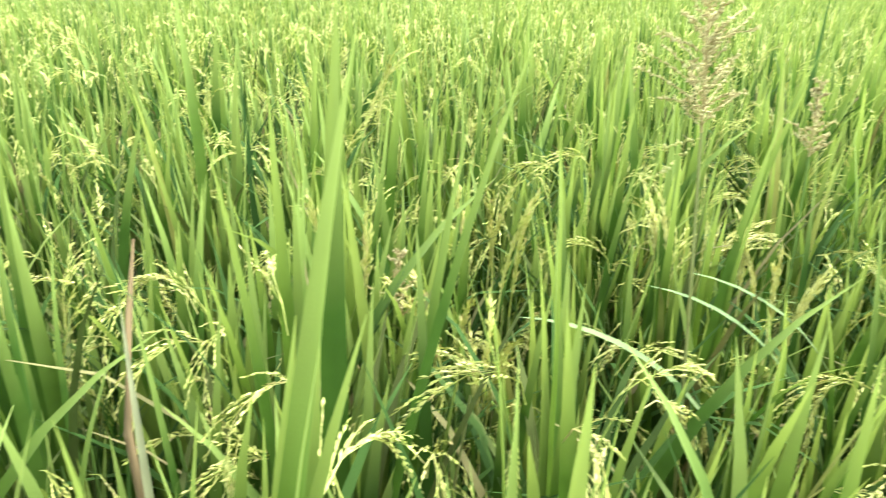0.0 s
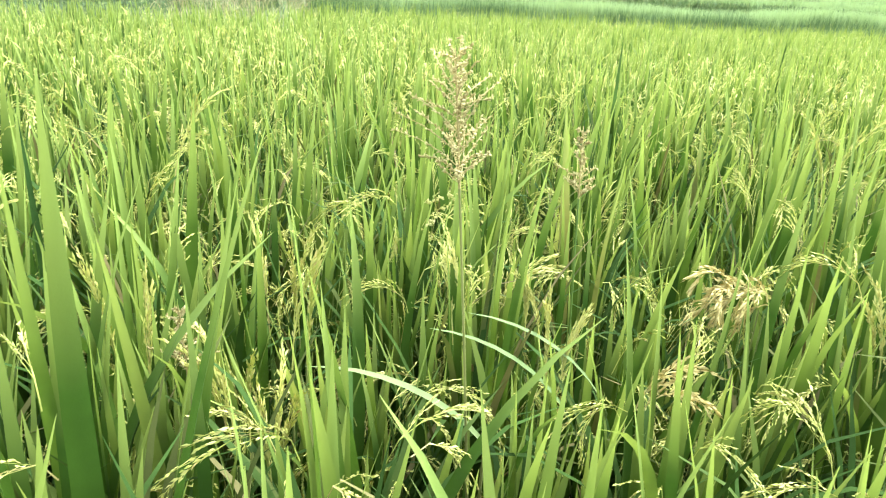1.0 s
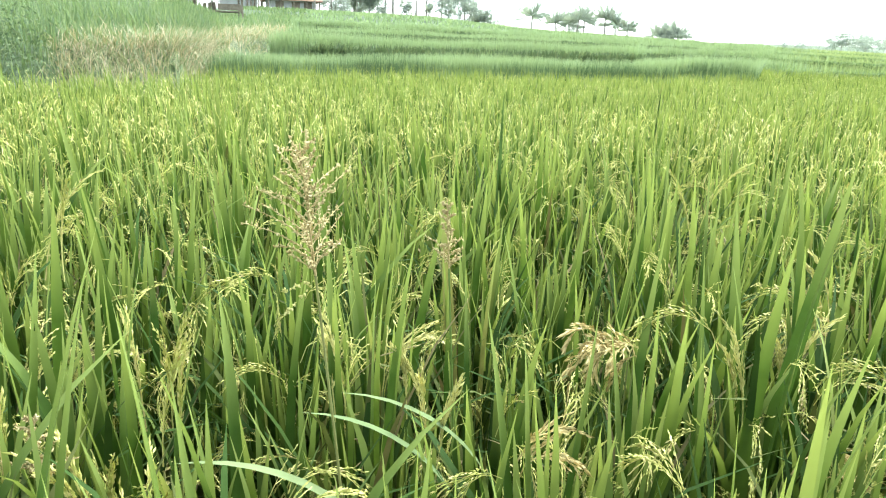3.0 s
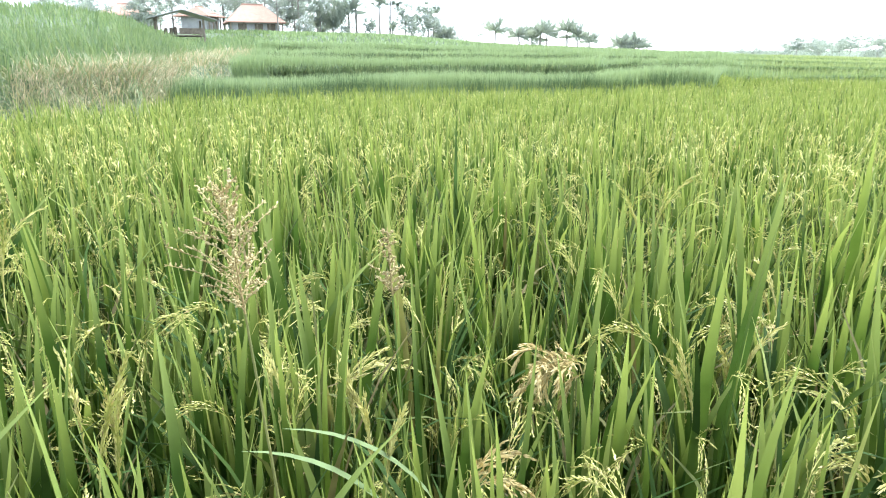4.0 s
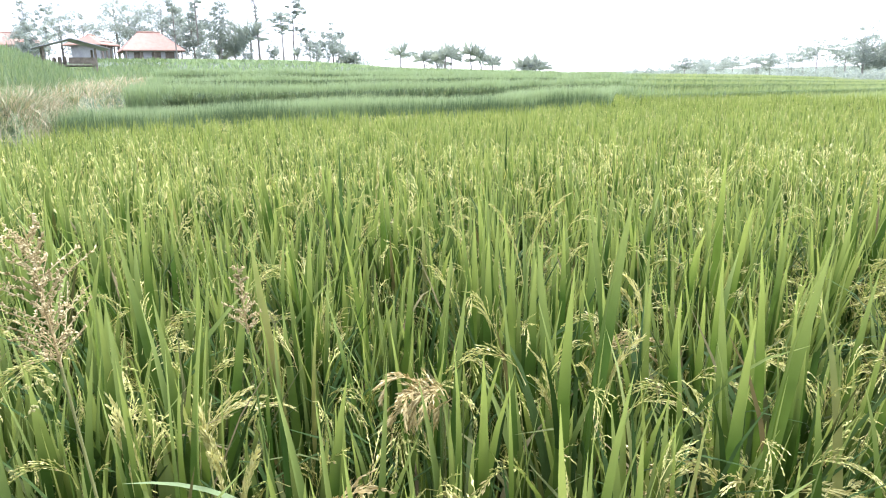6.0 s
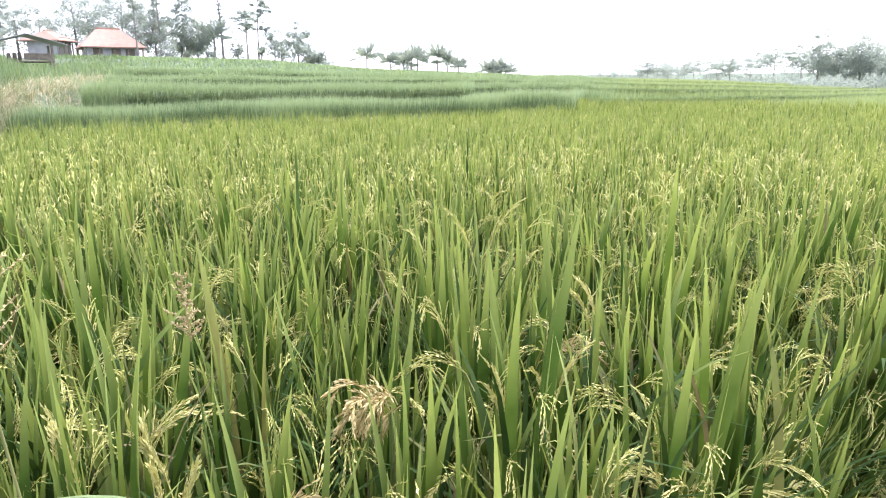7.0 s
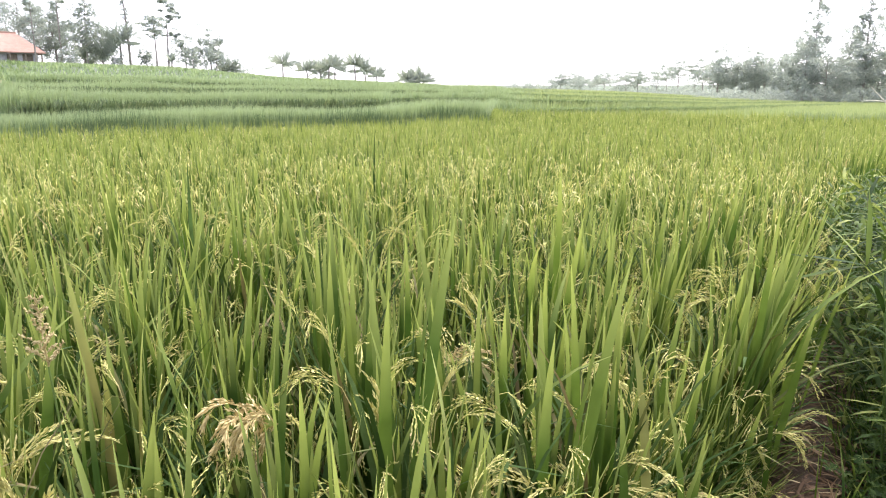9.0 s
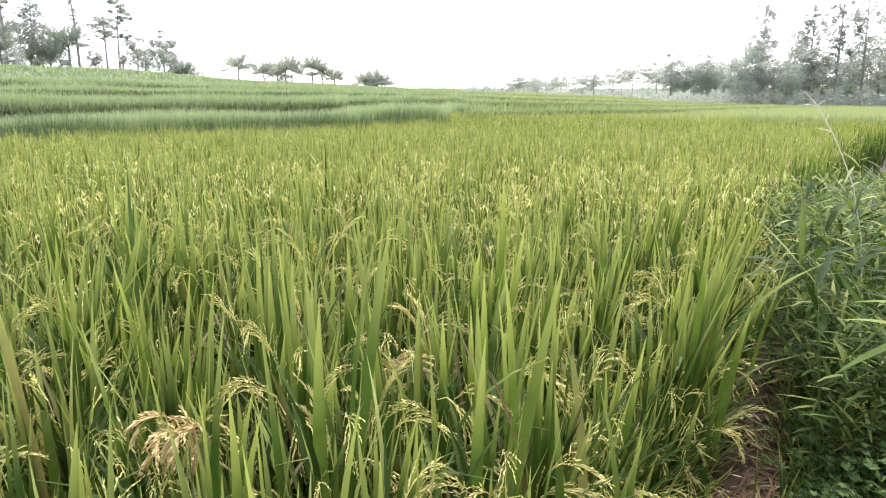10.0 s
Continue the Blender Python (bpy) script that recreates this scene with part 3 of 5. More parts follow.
for k, (count, b1) in enumerate(((19000, 80), (15000, 80), (13000, 76), (11000, 72), (9000, 66))):
    bb = RNG.uniform(10.5, b1, count)
    e = np.interp(bb, *STEP_B[k])
    rr = e * 1.01 + (0.22 if k == 0 else 0) + RNG.uniform(0, 1, count) ** 1.3 * (0.5 + 0.03 * e)
    ok = (rr < bank_line(bb) - 0.2) & ((bb < 56 + RNG.normal(0, 1.5, count)) | (rr < 24))
    x, y = place(bb[ok], rr[ok])
    rr = rr[ok]
    xs.append(x), ys.append(y), hs.append(RNG.uniform(0.56, 0.68, len(x)) * (1 + 0.1 * wobble(x, y, 0.6)) * np.interp(polar(x, y)[0], [42, 50, 55, 56], [1, 1.15, 1.15, 1])), ws.append(np.maximum(0.01, rr * 0.0013))
sward("terrace_rice", np.concatenate(xs), np.concatenate(ys), np.concatenate(hs), np.concatenate(ws), M_HAZED_YOUNG, "young green rice standing on stepped terraces", "rice", (0.05, 0.45), 2, 0.08)

# foot of the rice on the nearest step's front, its shade put into darker leaves
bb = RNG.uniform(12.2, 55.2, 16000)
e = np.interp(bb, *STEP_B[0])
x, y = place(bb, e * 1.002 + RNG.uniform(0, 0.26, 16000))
sward("terrace_rice_foot", x, y, RNG.uniform(0.42, 0.68, 16000) * (1 + 0.12 * wobble(x, y, 1.3)), np.maximum(0.01, polar(x, y)[1] * 0.0011), M_FOOT_SHADE, "lower leaves coloured dark for the shade on the young rice's front", "rice", (0.05, 0.5), 2, 0.12)

# the next ripe field beyond the end of this one
x, y, bb, rr = scatter(52, 89, 17, 97, 80000)
rim = np.interp(bb, *STEP_B[0])
ok = (rr > field_end(bb) + np.where(rr < 30, 1.9, 0)) & ((rr < rim - 0.3) | ((bb + RNG.normal(0, 1.2, len(bb)) > np.interp(rr, [24, 90], [54, 60])) & (rr > 24) & ~on_ledge(bb, rr))) & (y > path_edge(x) + 0.1)
x, y, rr = x[ok], y[ok], rr[ok]
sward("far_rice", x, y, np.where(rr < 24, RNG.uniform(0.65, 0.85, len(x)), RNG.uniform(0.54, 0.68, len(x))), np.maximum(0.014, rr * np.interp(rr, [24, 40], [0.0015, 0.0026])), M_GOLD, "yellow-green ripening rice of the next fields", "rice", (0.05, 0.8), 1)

# grassy bunds along the steps; their darker blades stand in for shaded step fronts
xs, ys, zs, hs, ws = [], [], [], [], []
for k, (b0, b1, count) in enumerate(((55.6, 80, 3500), (20, 80, 7000), (20, 80, 7000), (21, 80, 6000), (22, 70, 5000))):
    bb = RNG.uniform(b0, b1, count)
    e = np.interp(bb, *STEP_B[k]) * (0.99 + 0.006 * np.sin(bb * 2.3)) - RNG.uniform(0, 0.25, count)
    x, y = place(bb, e)
    low = ground(*place(bb, e * 0.975 - 0.2))
    up = ground(*place(bb, e * 1.035 + 0.3))
    top = low + 0.6 + np.clip((up - low) * np.where(bb > 54, 0.4, 0.6), 0.03, 0.18) * RNG.uniform(0.55, 1.0, count)
    h = RNG.uniform(0.25, 0.5, count)
    xs.append(x), ys.append(y), zs.append(np.maximum(top - h, low)), hs.append(h), ws.append(np.maximum(0.015, e * 0.0026))
bb = 90 - 13 * RNG.uniform(0, 1, 6000) ** 1.2
rr = field_end(bb) + RNG.uniform(0.5, 0.9, 6000)
x, y = place(bb, rr)
h = RNG.uniform(0.2, 0.45, 6000)
xs.append(x), ys.append(y), zs.append(0.46 + RNG.uniform(0, 0.1, 6000)), hs.append(h), ws.append(np.full(6000, 0.03))
x, y, z, h, w = (np.concatenate(q) for q in (xs, ys, zs, hs, ws))
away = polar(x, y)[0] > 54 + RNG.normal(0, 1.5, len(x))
for nm, sel, mat, lab in (("bund_grass", ~away, M_BUND, "dark green grass on the low bunds, standing in for shaded step fronts"), ("far_bund_grass", away, M_GRASS, "green grass on the far bunds, standing in for shaded step fronts")):
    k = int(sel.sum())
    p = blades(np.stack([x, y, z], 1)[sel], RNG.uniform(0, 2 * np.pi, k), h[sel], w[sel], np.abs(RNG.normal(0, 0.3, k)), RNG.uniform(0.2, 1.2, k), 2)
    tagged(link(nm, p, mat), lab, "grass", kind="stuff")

# grass on the hillside and dry grass on the bank
xs, ys, rs = [], [], []
for b0, b1, r0, r1, count in ((-32, 13, 7.2, 15, 20000), (9.5, 13.5, 8, 22, 7000), (-25, 22, 15, 62, 22000), (15, 23, 45, 98, 5000)):
    x, y, bb, rr = scatter(b0, b1, r0, r1, count)
    ok = rr - bank_line(bb) > np.interp(bb, [-4, 1, 8, 11, 14, 17, 19], [0.6, 0.9, 1.1, 1.5, 2.6, 4.5, 2.0]) + 0.5 * wobble(x, y, 1.1)
    xs.append(x[ok]), ys.append(y[ok]), rs.append(rr[ok])
x, y, rr = (np.concatenate(q) for q in (xs, ys, rs))
sward("hill_grass", x, y, RNG.uniform(0.2, 0.45, len(x)) * (1 + 0.35 * wobble(x, y, 0.9)), np.maximum(0.011, rr * 0.0018), M_GRASS, "tall green grass on the hillside", "grass", (0.1, 0.9))
xs, ys, rs = [], [], []
for b0, b1, r0, r1, count in ((-12, 13, 7.0, 12, 70000), (9, 20.5, 9, 30, 60000), (9.5, 14, 8, 20, 14000)):
    x, y, bb, rr = scatter(b0, b1, r0, r1, count)
    d = rr - bank_line(bb)
    ok = (d > -0.15) & (d < np.interp(bb, [-4, 1, 8, 11, 14, 17, 19], [0.8, 1.3, 1.7, 2.4, 4.0, 6.0, 3.0]) * (1 + 0.35 * wobble(x, y, 0.8))) & (RNG.uniform(0, 1, len(d)) < 0.75 + 0.35 * wobble(x, y, 1.7)) & (bb > RNG.normal(2.0, 3, len(d)))
    xs.append(x[ok]), ys.append(y[ok]), rs.append(rr[ok])
x, y, rr = (np.concatenate(q) for q in (xs, ys, rs))
sward("dry_grass", x, y, RNG.uniform(0.2, 0.45, len(x)), np.maximum(0.006, rr * 0.0009), M_DRY, "withered straw-coloured grass on the bank", "grass", (0.8, 2.2), 3, 0.8)

# ---- landmarks in the field ----


def seed_head(rng, length, branches, reach, up, g_len=0.004, per=24):
    """An open head of a weed grass: stiff side branches set with small seeds."""
    pieces = [tube(np.stack([np.zeros(6), np.zeros(6), np.linspace(0, length, 6)], 1), np.linspace(0.0014, 0.0005, 6), 4)]
    ga, gb = [], []
    for k in range(branches):
        f = 0.02 + 0.93 * (k / branches) ** 1.25
        az = k * 2.4 + rng.uniform(-0.4, 0.4)
        bl = reach * (1.2 - 0.85 * f) * rng.uniform(0.5, 1.3)
        d = np.array([math.cos(az), math.sin(az), up * rng.uniform(0.6, 1.3)])
        d /= np.linalg.norm(d)
        p = np.array([0, 0, length * f])
        sway = rng.normal(0, 0.22, 3) * bl
        q = np.array([p + d * bl * u + sway * u * u + np.array([0, 0, -0.15 * bl * u * u]) for u in np.linspace(0, 1, 4)])
        pieces.append(tube(q, np.linspace(0.0007, 0.0004, 4), 3))
        for g in range(per):
            w = 0.1 + 0.9 * (g + rng.uniform(0, 1)) / per
            c = np.array([np.interp(w * 3, np.arange(4), q[:, a]) for a in range(3)])
            e = d * 0.7 + rng.normal(0, 0.6, 3)
            e /= np.linalg.norm(e)
            ga.append(c), gb.append(c + e * g_len * rng.uniform(0.8, 1.3))
    pieces.append(spindles(np.array(ga), np.array(gb), 0.0012))
    return join(pieces)


def weed_grass(x, y, z, length, reach, branches, foot, label, extra=0):
    """A weed grass among the rice, on a thin bowed stalk."""
    root = tagged(new("weed_grass"), label, "weed grass")
    fx, fy = foot
    s = np.linspace(0, 1, 7)
    stalk = np.stack([fx + (x - fx) * s ** 1.5, fy + (y - fy) * s ** 1.5, s * z], 1)
    link("stalk", tube(stalk, np.linspace(0.0028, 0.0014, 7), 5), M_CULM, root)
    tip = stalk[-1] - stalk[-2]
    tip /= np.linalg.norm(tip)
    head = link("seed_head", seed_head(RNG, length, branches, reach, 1.1), M_WEEDHEAD, root, "pinkish brown seed head")
    head.matrix_basis = Matrix.Translation((x, y, z)) @ Vector(tip).to_track_quat("Z", "Y").to_matrix().to_4x4()
    for k in range(extra):
        a = radians(160 + 35 * k)
        end = np.array([x + 0.035 * math.cos(a), y + 0.01, z - 0.015 - 0.03 * k])
        n = 26
        u = RNG.uniform(0.1, 1, n)[:, None]
        c = np.array([[x, y, z - 0.005]]) * (1 - u) + end[None] * u
        d = RNG.normal(0, 1, (n, 3))
        d /= np.linalg.norm(d, axis=1, keepdims=True)
        link("spikelet", spindles(c, c + d * 0.004, 0.0014), M_PALE, root, "pale lower spike of the seed head")
    for k in range(3):
        p = blades(np.array([[fx, fy, 0.2 + 0.18 * k]]), RNG.uniform(0, 6.28), 0.38, 0.01, 0.15, RNG.uniform(0.2, 0.9), 6, 3, 0.3)
        link("leaf", p, M_RICE, root)
    return root


weed_grass(0.337, 0.745, 1.026, 0.135, 0.062, 46, (0.40, 0.72), "tall weed grass with an open pinkish brown seed head", 2)
weed_grass(0.598, 0.903, 0.95, 0.1, 0.026, 24, (0.63, 0.88), "weed grass with a narrow reddish brown seed head")
weed_grass(0.075, 0.87, 0.79, 0.09, 0.035, 18, (0.1, 0.9), "short weed grass with a brown seed head")


def ear_bunch(x, y, z, count, material, label, droop, spread, size=1.0):
    """A few ears of one plant that hang together, on their stalks."""
    root = tagged(new("ear_bunch"), label, "rice ears")
    for k in range(count):
        a = RNG.uniform(0, 360)
        px, py = x + RNG.normal(0, spread), y + RNG.normal(0, spread)
        st = np.stack([np.full(4, px), np.full(4, py), np.linspace(0, z - 0.06, 4)], 1)
        link("stalk", tube(st, [0.003, 0.0026, 0.002, 0.0014], 4), M_CULM, root)
        p = panicle_piece(RNG, 0.2 * size, RNG.uniform(*droop), 8, 12, 0.0118, 0.0014, RNG.uniform(0, 0.15), 0.34 if droop[1] > 1 else 0.06)
        o = link("panicle", p, material, root, "", False)
        o.matrix_basis = pose(px, py, z - 0.06 + RNG.uniform(-0.02, 0.02), 0, 0, a)
    return root


ear_bunch(0.835, 0.79, 0.865, 10, M_HUSK, "ripe brown rice ears hanging in a bunch", (2.3, 3.2), 0.018, 0.38)
ear_bunch(0.53, 0.867, 0.79, 2, M_PALE, "pale straw-coloured upright rice ears", (0.1, 0.4), 0.01, 0.5)
ear_bunch(0.545, 1.03, 0.76, 2, M_PALE, "pale straw-coloured rice ears", (1.0, 1.8), 0.012, 0.7)
ear_bunch(1.445, 1.17, 0.86, 2, M_GRAIN, "yellow rice ears on one stalk", (0.4, 0.9), 0.012, 0.9)
ear_bunch(1.52, 0.96, 0.74, 2, M_PALE, "pale drooping rice ears", (1.6, 2.4), 0.015)
ear_bunch(1.33, 0.88, 0.74, 2, M_HUSK, "ripe brown rice ears", (1.6, 2.6), 0.012, 0.8)
ear_bunch(0.13, 1.62, 0.82, 2, M_GRAIN, "yellow-green upright rice ears", (0.4, 0.9), 0.02)
ear_bunch(1.80, 0.75, 0.70, 2, M_PALE, "straw-coloured rice ears leaning towards the path", (1.8, 2.4), 0.02)
UPRIGHT, PALE_UP, HANGING, BROWN = "yellow-green rice ears standing upright", "pale straw-coloured upright rice ears", "golden rice ears hanging over", "brown ripe rice ears hanging over"
for x, y, z, count, mat, lab, droop, size in (
    (0.0, 0.93, 0.82, 2, M_GRAIN, UPRIGHT, (0.05, 0.3), 0.8), (0.23, 1.09, 0.8, 3, M_GRAIN, UPRIGHT, (0.05, 0.35), 0.75), (0.12, 0.86, 0.78, 3, M_GRAIN, UPRIGHT, (0.1, 0.7), 0.7), (0.15, 0.81, 0.74, 3, M_GRAIN, UPRIGHT, (0.1, 0.5), 0.7),
    (0.43, 0.92, 0.84, 2, M_PALE, PALE_UP, (0.05, 0.25), 0.6), (0.21, 0.91, 0.86, 2, M_GRAIN, UPRIGHT, (0.1, 0.4), 0.7), (0.57, 0.71, 0.83, 2, M_HUSK, BROWN, (0.8, 1.6), 0.5), (1.44, 0.82, 0.84, 2, M_PALE, PALE_UP, (0.3, 0.9), 0.7),
    (1.44, 0.58, 0.84, 2, M_GRAIN, HANGING, (2.4, 3.0), 0.7), (1.97, 1.47, 0.91, 2, M_GRAIN, HANGING, (2.2, 3.0), 0.8), (0.99, 0.56, 0.79, 2, M_HUSK, BROWN, (2.0, 2.9), 0.55), (0.5, 0.78, 0.82, 2, M_PALE, PALE_UP, (0.05, 0.3), 0.6),
    (1.04, 0.69, 0.78, 2, M_PALE, PALE_UP, (0.1, 0.5), 0.7), (1.12, 0.69, 0.8, 2, M_PALE, PALE_UP, (0.4, 0.9), 0.7), (1.8, 0.58, 0.83, 2, M_GRAIN, HANGING, (2.3, 3.0), 0.8), (1.19, 0.42, 0.76, 2, M_PALE, "pale rice ears leaning out at the field's edge", (1.2, 1.8), 0.7),
    (1.07, 0.42, 0.76, 2, M_PALE, "pale rice ears leaning out at the field's edge", (1.0, 1.7), 0.7)):
    ear_bunch(x, y, z - 0.05, count, mat, lab, droop, 0.012, size)


def leaning_ear(fx, fy, x, y, z, material, label):
    """An ear on a stalk that leans out over the path and hangs there."""
    root = tagged(new("leaning_ear"), label, "rice ear", "rice ears over the path")
    root.location = (fx, fy, 0)
    s = np.linspace(0, 1, 7)
    st = np.stack([(x - fx) * s ** 1.6, (y - fy) * s ** 1.6, z * np.sin(s * 1.45) / math.sin(1.45)], 1)
    link("stalk", tube(st, np.linspace(0.003, 0.0012, 7), 4), M_CULM, root)
    a = math.degrees(math.atan2(y - fy, x - fx))
    o = link("panicle", panicle_piece(RNG, RNG.uniform(0.09, 0.14), RNG.uniform(0.5, 2.2), 8, 11, 0.0115, 0.0016, RNG.uniform(0.4, 0.9), 0.22), material, root, "", False)
    o.matrix_basis = pose(*st[-1], 0, 0, a)
    for k in range(2):
        link("leaf", blades(np.array([[0, 0, 0.25]]), radians(a) + RNG.normal(0, 0.5), RNG.uniform(0.35, 0.5), 0.012, RNG.uniform(0.15, 0.5), RNG.uniform(0.3, 0.8), 7, 3, 0.3), M_RICE, root)
    return root


for k in range(18):
    x = 1.1 + 1.15 * k / 17 + RNG.uniform(-0.05, 0.05)
    e = float(path_edge(x))
    leaning_ear(x, e + RNG.uniform(0.04, 0.2), x + RNG.uniform(-0.05, 0.14), e - RNG.uniform(-0.08, 0.08), RNG.uniform(0.34, 0.6), (M_GRAIN, M_PALE, M_GRAIN)[k % 3], ("pale yellow rice ear leaning out over the path", "straw-coloured rice ear leaning out over the path", "pale yellow rice ear leaning out over the path")[k % 3])

# broken pale leaves that arch over a gap between the plants
for bx, by, bz, az, ln, w, le in ((0.565, 0.74, 0.715, 2.75, 0.24, 0.0145, 0.45), (0.50, 0.73, 0.725, 2.7, 0.22, 0.0135, 0.5), (0.39, 0.74, 0.71, 2.65, 0.24, 0.014, 0.7)):
    root = tagged(new("withered_leaf"), "dull pale green withered rice leaf bent over", "leaf")
    root.location = (bx, by, 0)
    st = np.stack([np.zeros(4), np.zeros(4), np.linspace(0, bz, 4)], 1)
    link("stalk", tube(st, [0.0032, 0.003, 0.0026, 0.002], 4), M_CULM, root)
    link("blade", blades(np.array([[0, 0, bz]]), az, ln, w, le, 1.0, 8, 3, 0.2, 1.0, 0.8), M_GREYLEAF, root)

# a withered stem with a dry sheath among the first plants
root = tagged(new("withered_plant"), "dry grey-brown rice plant with one shrivelled stem", "rice plant")
root.location = (-0.155, 0.64, 0)
link("stem", tube(np.array([[0, 0, 0], [-0.01, 0.0, 0.5], [-0.019, 0.01, 0.83], [-0.019, 0.07, 0.9], [-0.013, 0.1, 0.955]]), [0.004, 0.0038, 0.0034, 0.003, 0.001], 6), M_LITTER, root)
link("sheath", blades(np.array([[-0.01, 0.0, 0.6]]), 1.7, 0.34, 0.0075, 0.0, 0.25, 7, 3, 0.5), M_DRY, root, "shrivelled straw-brown leaf")

# tall single leaves above the rest
for tx, ty, tz, ln, w in ((1.36, 1.83, 1.12, 0.55, 0.014), (0.43, 1.95, 0.9, 0.45, 0.016), (2.9, 2.6, 1.08, 0.5, 0.013), (-0.1, 1.3, 1.0, 0.5, 0.014)):
    root = tagged(new("tall_leaf"), "single dark green rice leaf standing above the others", "leaf")
    root.location = (tx, ty, 0)
    st = np.stack([np.zeros(3), np.zeros(3), np.linspace(0, tz - ln + 0.02, 3)], 1)
    link("stalk", tube(st, [0.003, 0.0026, 0.002], 4), M_CULM, root)
    link("blade", blades(np.array([[0, 0, tz - ln]]), RNG.uniform(0, 6.28), ln, w, 0.02, 0.12, 7, 3, 0.3), M_WEED, root)

# ---- the hedge of reeds and weeds beside the path ----
REED_LEAVES = []
for k in range(6):
    s = np.linspace(0, 1, 7)
    p = blades(np.zeros((1, 3)), 0.0, RNG.uniform(0.11, 0.19), RNG.uniform(0.015, 0.026), RNG.uniform(0.7, 1.4), RNG.uniform(0.2, 0.8), 6, 3, 0.2, 1.2, 0.15)
    REED_LEAVES.append(mesh_from("leaf", p[0], p[1], M_BAMBOO, p[2]))


def reed(x, y, height, az, lean, leaves, label):
    """A reed: a thin bowed cane with lance-shaped leaves in two ranks."""
    root = tagged(new("reed"), label, "reed", "reeds of the hedge")
    root.location = (x, y, 0.1)
    s = np.linspace(0, 1, 9)
    th = lean * (0.3 + s)
    r = np.concatenate([[0], np.cumsum(np.sin(th[1:]) * height / 8)])
    z = np.concatenate([[0], np.cumsum(np.cos(th[1:]) * height / 8)])
    line = np.stack([np.cos(az) * r, np.sin(az) * r, z], 1)
    link("cane", tube(line, np.linspace(0.0055, 0.0015, 9), 6), M_CULM, root)
    for k in range(leaves):
        f = 0.25 + 0.75 * (k + 0.5) / leaves
        ob = new("leaf", REED_LEAVES[int(RNG.integers(6))])
        ob.parent = root
        a = math.degrees(az) + (90 if k % 2 else -90) + RNG.normal(0, 40)
        ob.matrix_basis = pose(*[float(np.interp(f, s, line[:, q])) for q in range(3)], RNG.normal(0, 12), RNG.normal(0, 12), a) @ Matrix.Scale(RNG.uniform(0.75, 1.15), 4)
    return root


tall = reed(2.45, 0.13, 0.8, 1.75, 0.12, 8, "tall green reed with broad leaves bent over the path")
for a, ln, le, be in ((1.2, 0.21, 0.05, 0.1), (1.8, 0.21, 1.45, 0.15), (1.95, 0.24, 1.8, 0.2), (1.7, 0.18, 0.75, 0.1), (5.2, 0.22, 1.0, 0.7)):
    link("broad_leaf", blades(np.array([[-0.02, 0.11, 0.74]]), a, ln, 0.03, le, be, 7, 3, 0.15, 1.2, 0.2), M_BAMBOO, tall)
fore = reed(2.02, -0.12, 0.78, 2.4, 0.15, 7, "green reed with broad lance-shaped leaves over the weeds")
for a, ln, le, be in ((2.2, 0.2, 1.9, 0.3), (1.2, 0.18, 1.5, 0.4), (3.4, 0.16, 1.3, 0.5), (0.4, 0.2, 1.0, 0.6)):
    link("broad_leaf", blades(np.array([[-0.05, 0.05, 0.73]]), a, ln, 0.028, le, be, 7, 3, 0.15, 1.2, 0.2), M_BAMBOO, fore)
for k in range(46):
    x = 2.5 + 3.3 * (k / 46) ** 1.2 + RNG.uniform(-0.12, 0.12)
    y = float(path_edge(x)) - float(np.interp(x, [2, 2.6, 3.2, 4.2], [0.42, 0.36, 0.26, 0.16])) - abs(RNG.normal(0, 0.33))
    reed(x, y, RNG.uniform(0.55, 0.95) * (0.82 if x < 2.6 else 1), RNG.uniform(0.3, 2.9), RNG.uniform(0.1, 0.7), int(RNG.integers(13, 19)), "green reed with lance-shaped leaves in a dense hedge")

# reeds further along and deeper inside
n = 13000
x = 2.3 + 6.2 * RNG.uniform(0, 1, n) ** 1.3
edge = np.interp(x, [2, 2.6, 3.2, 4.2], [0.42, 0.3, 0.12, 0.0])
y = path_edge(x) - edge - np.abs(RNG.normal(0, 0.6, n))
h = 0.1 + RNG.uniform(0.05, 0.9, n) * np.interp(x, [2, 2.6, 3.2, 4.8, 6, 9], [0.5, 0.7, 0.88, 0.85, 0.6, 0.5]) * (1 + 0.15 * wobble(x, y, 3))
p = blades(np.stack([x, y, h], 1), RNG.uniform(0, 2 * np.pi, n), RNG.uniform(0.07, 0.16, n), RNG.uniform(0.009, 0.019, n) * np.interp(x, [2, 3.2], [0.7, 1]), RNG.uniform(0.5, 1.6, n), RNG.uniform(0.2, 1.0, n), 3, 2, 0, 1.2, 0.2)
tagged(link("hedge_leaves", p, M_BAMBOO), "dense green reed leaves of the hedge beside the path", "hedge", kind="stuff")


def star_leaf(rng, size):
    """A lobed weed leaf: five pointed lobes spread like a hand."""
    out = []
    for k in range(5):
        a = radians(-80 + 40 * k) + rng.normal(0, 0.08)
        ln = size * (1.0 - 0.16 * abs(k - 2))
        out.append(blades(np.zeros((1, 3)), a, ln, ln * 0.42, 1.25, 0.5, 3, 3, 0.25, 1.0, 0.2))
    return join(out)


WEED_LEAVES = []
for k in range(4):
    p = star_leaf(RNG, RNG.uniform(0.019, 0.03))
    WEED_LEAVES.append(mesh_from("leaf", p[0], p[1], M_WEED, p[2]))


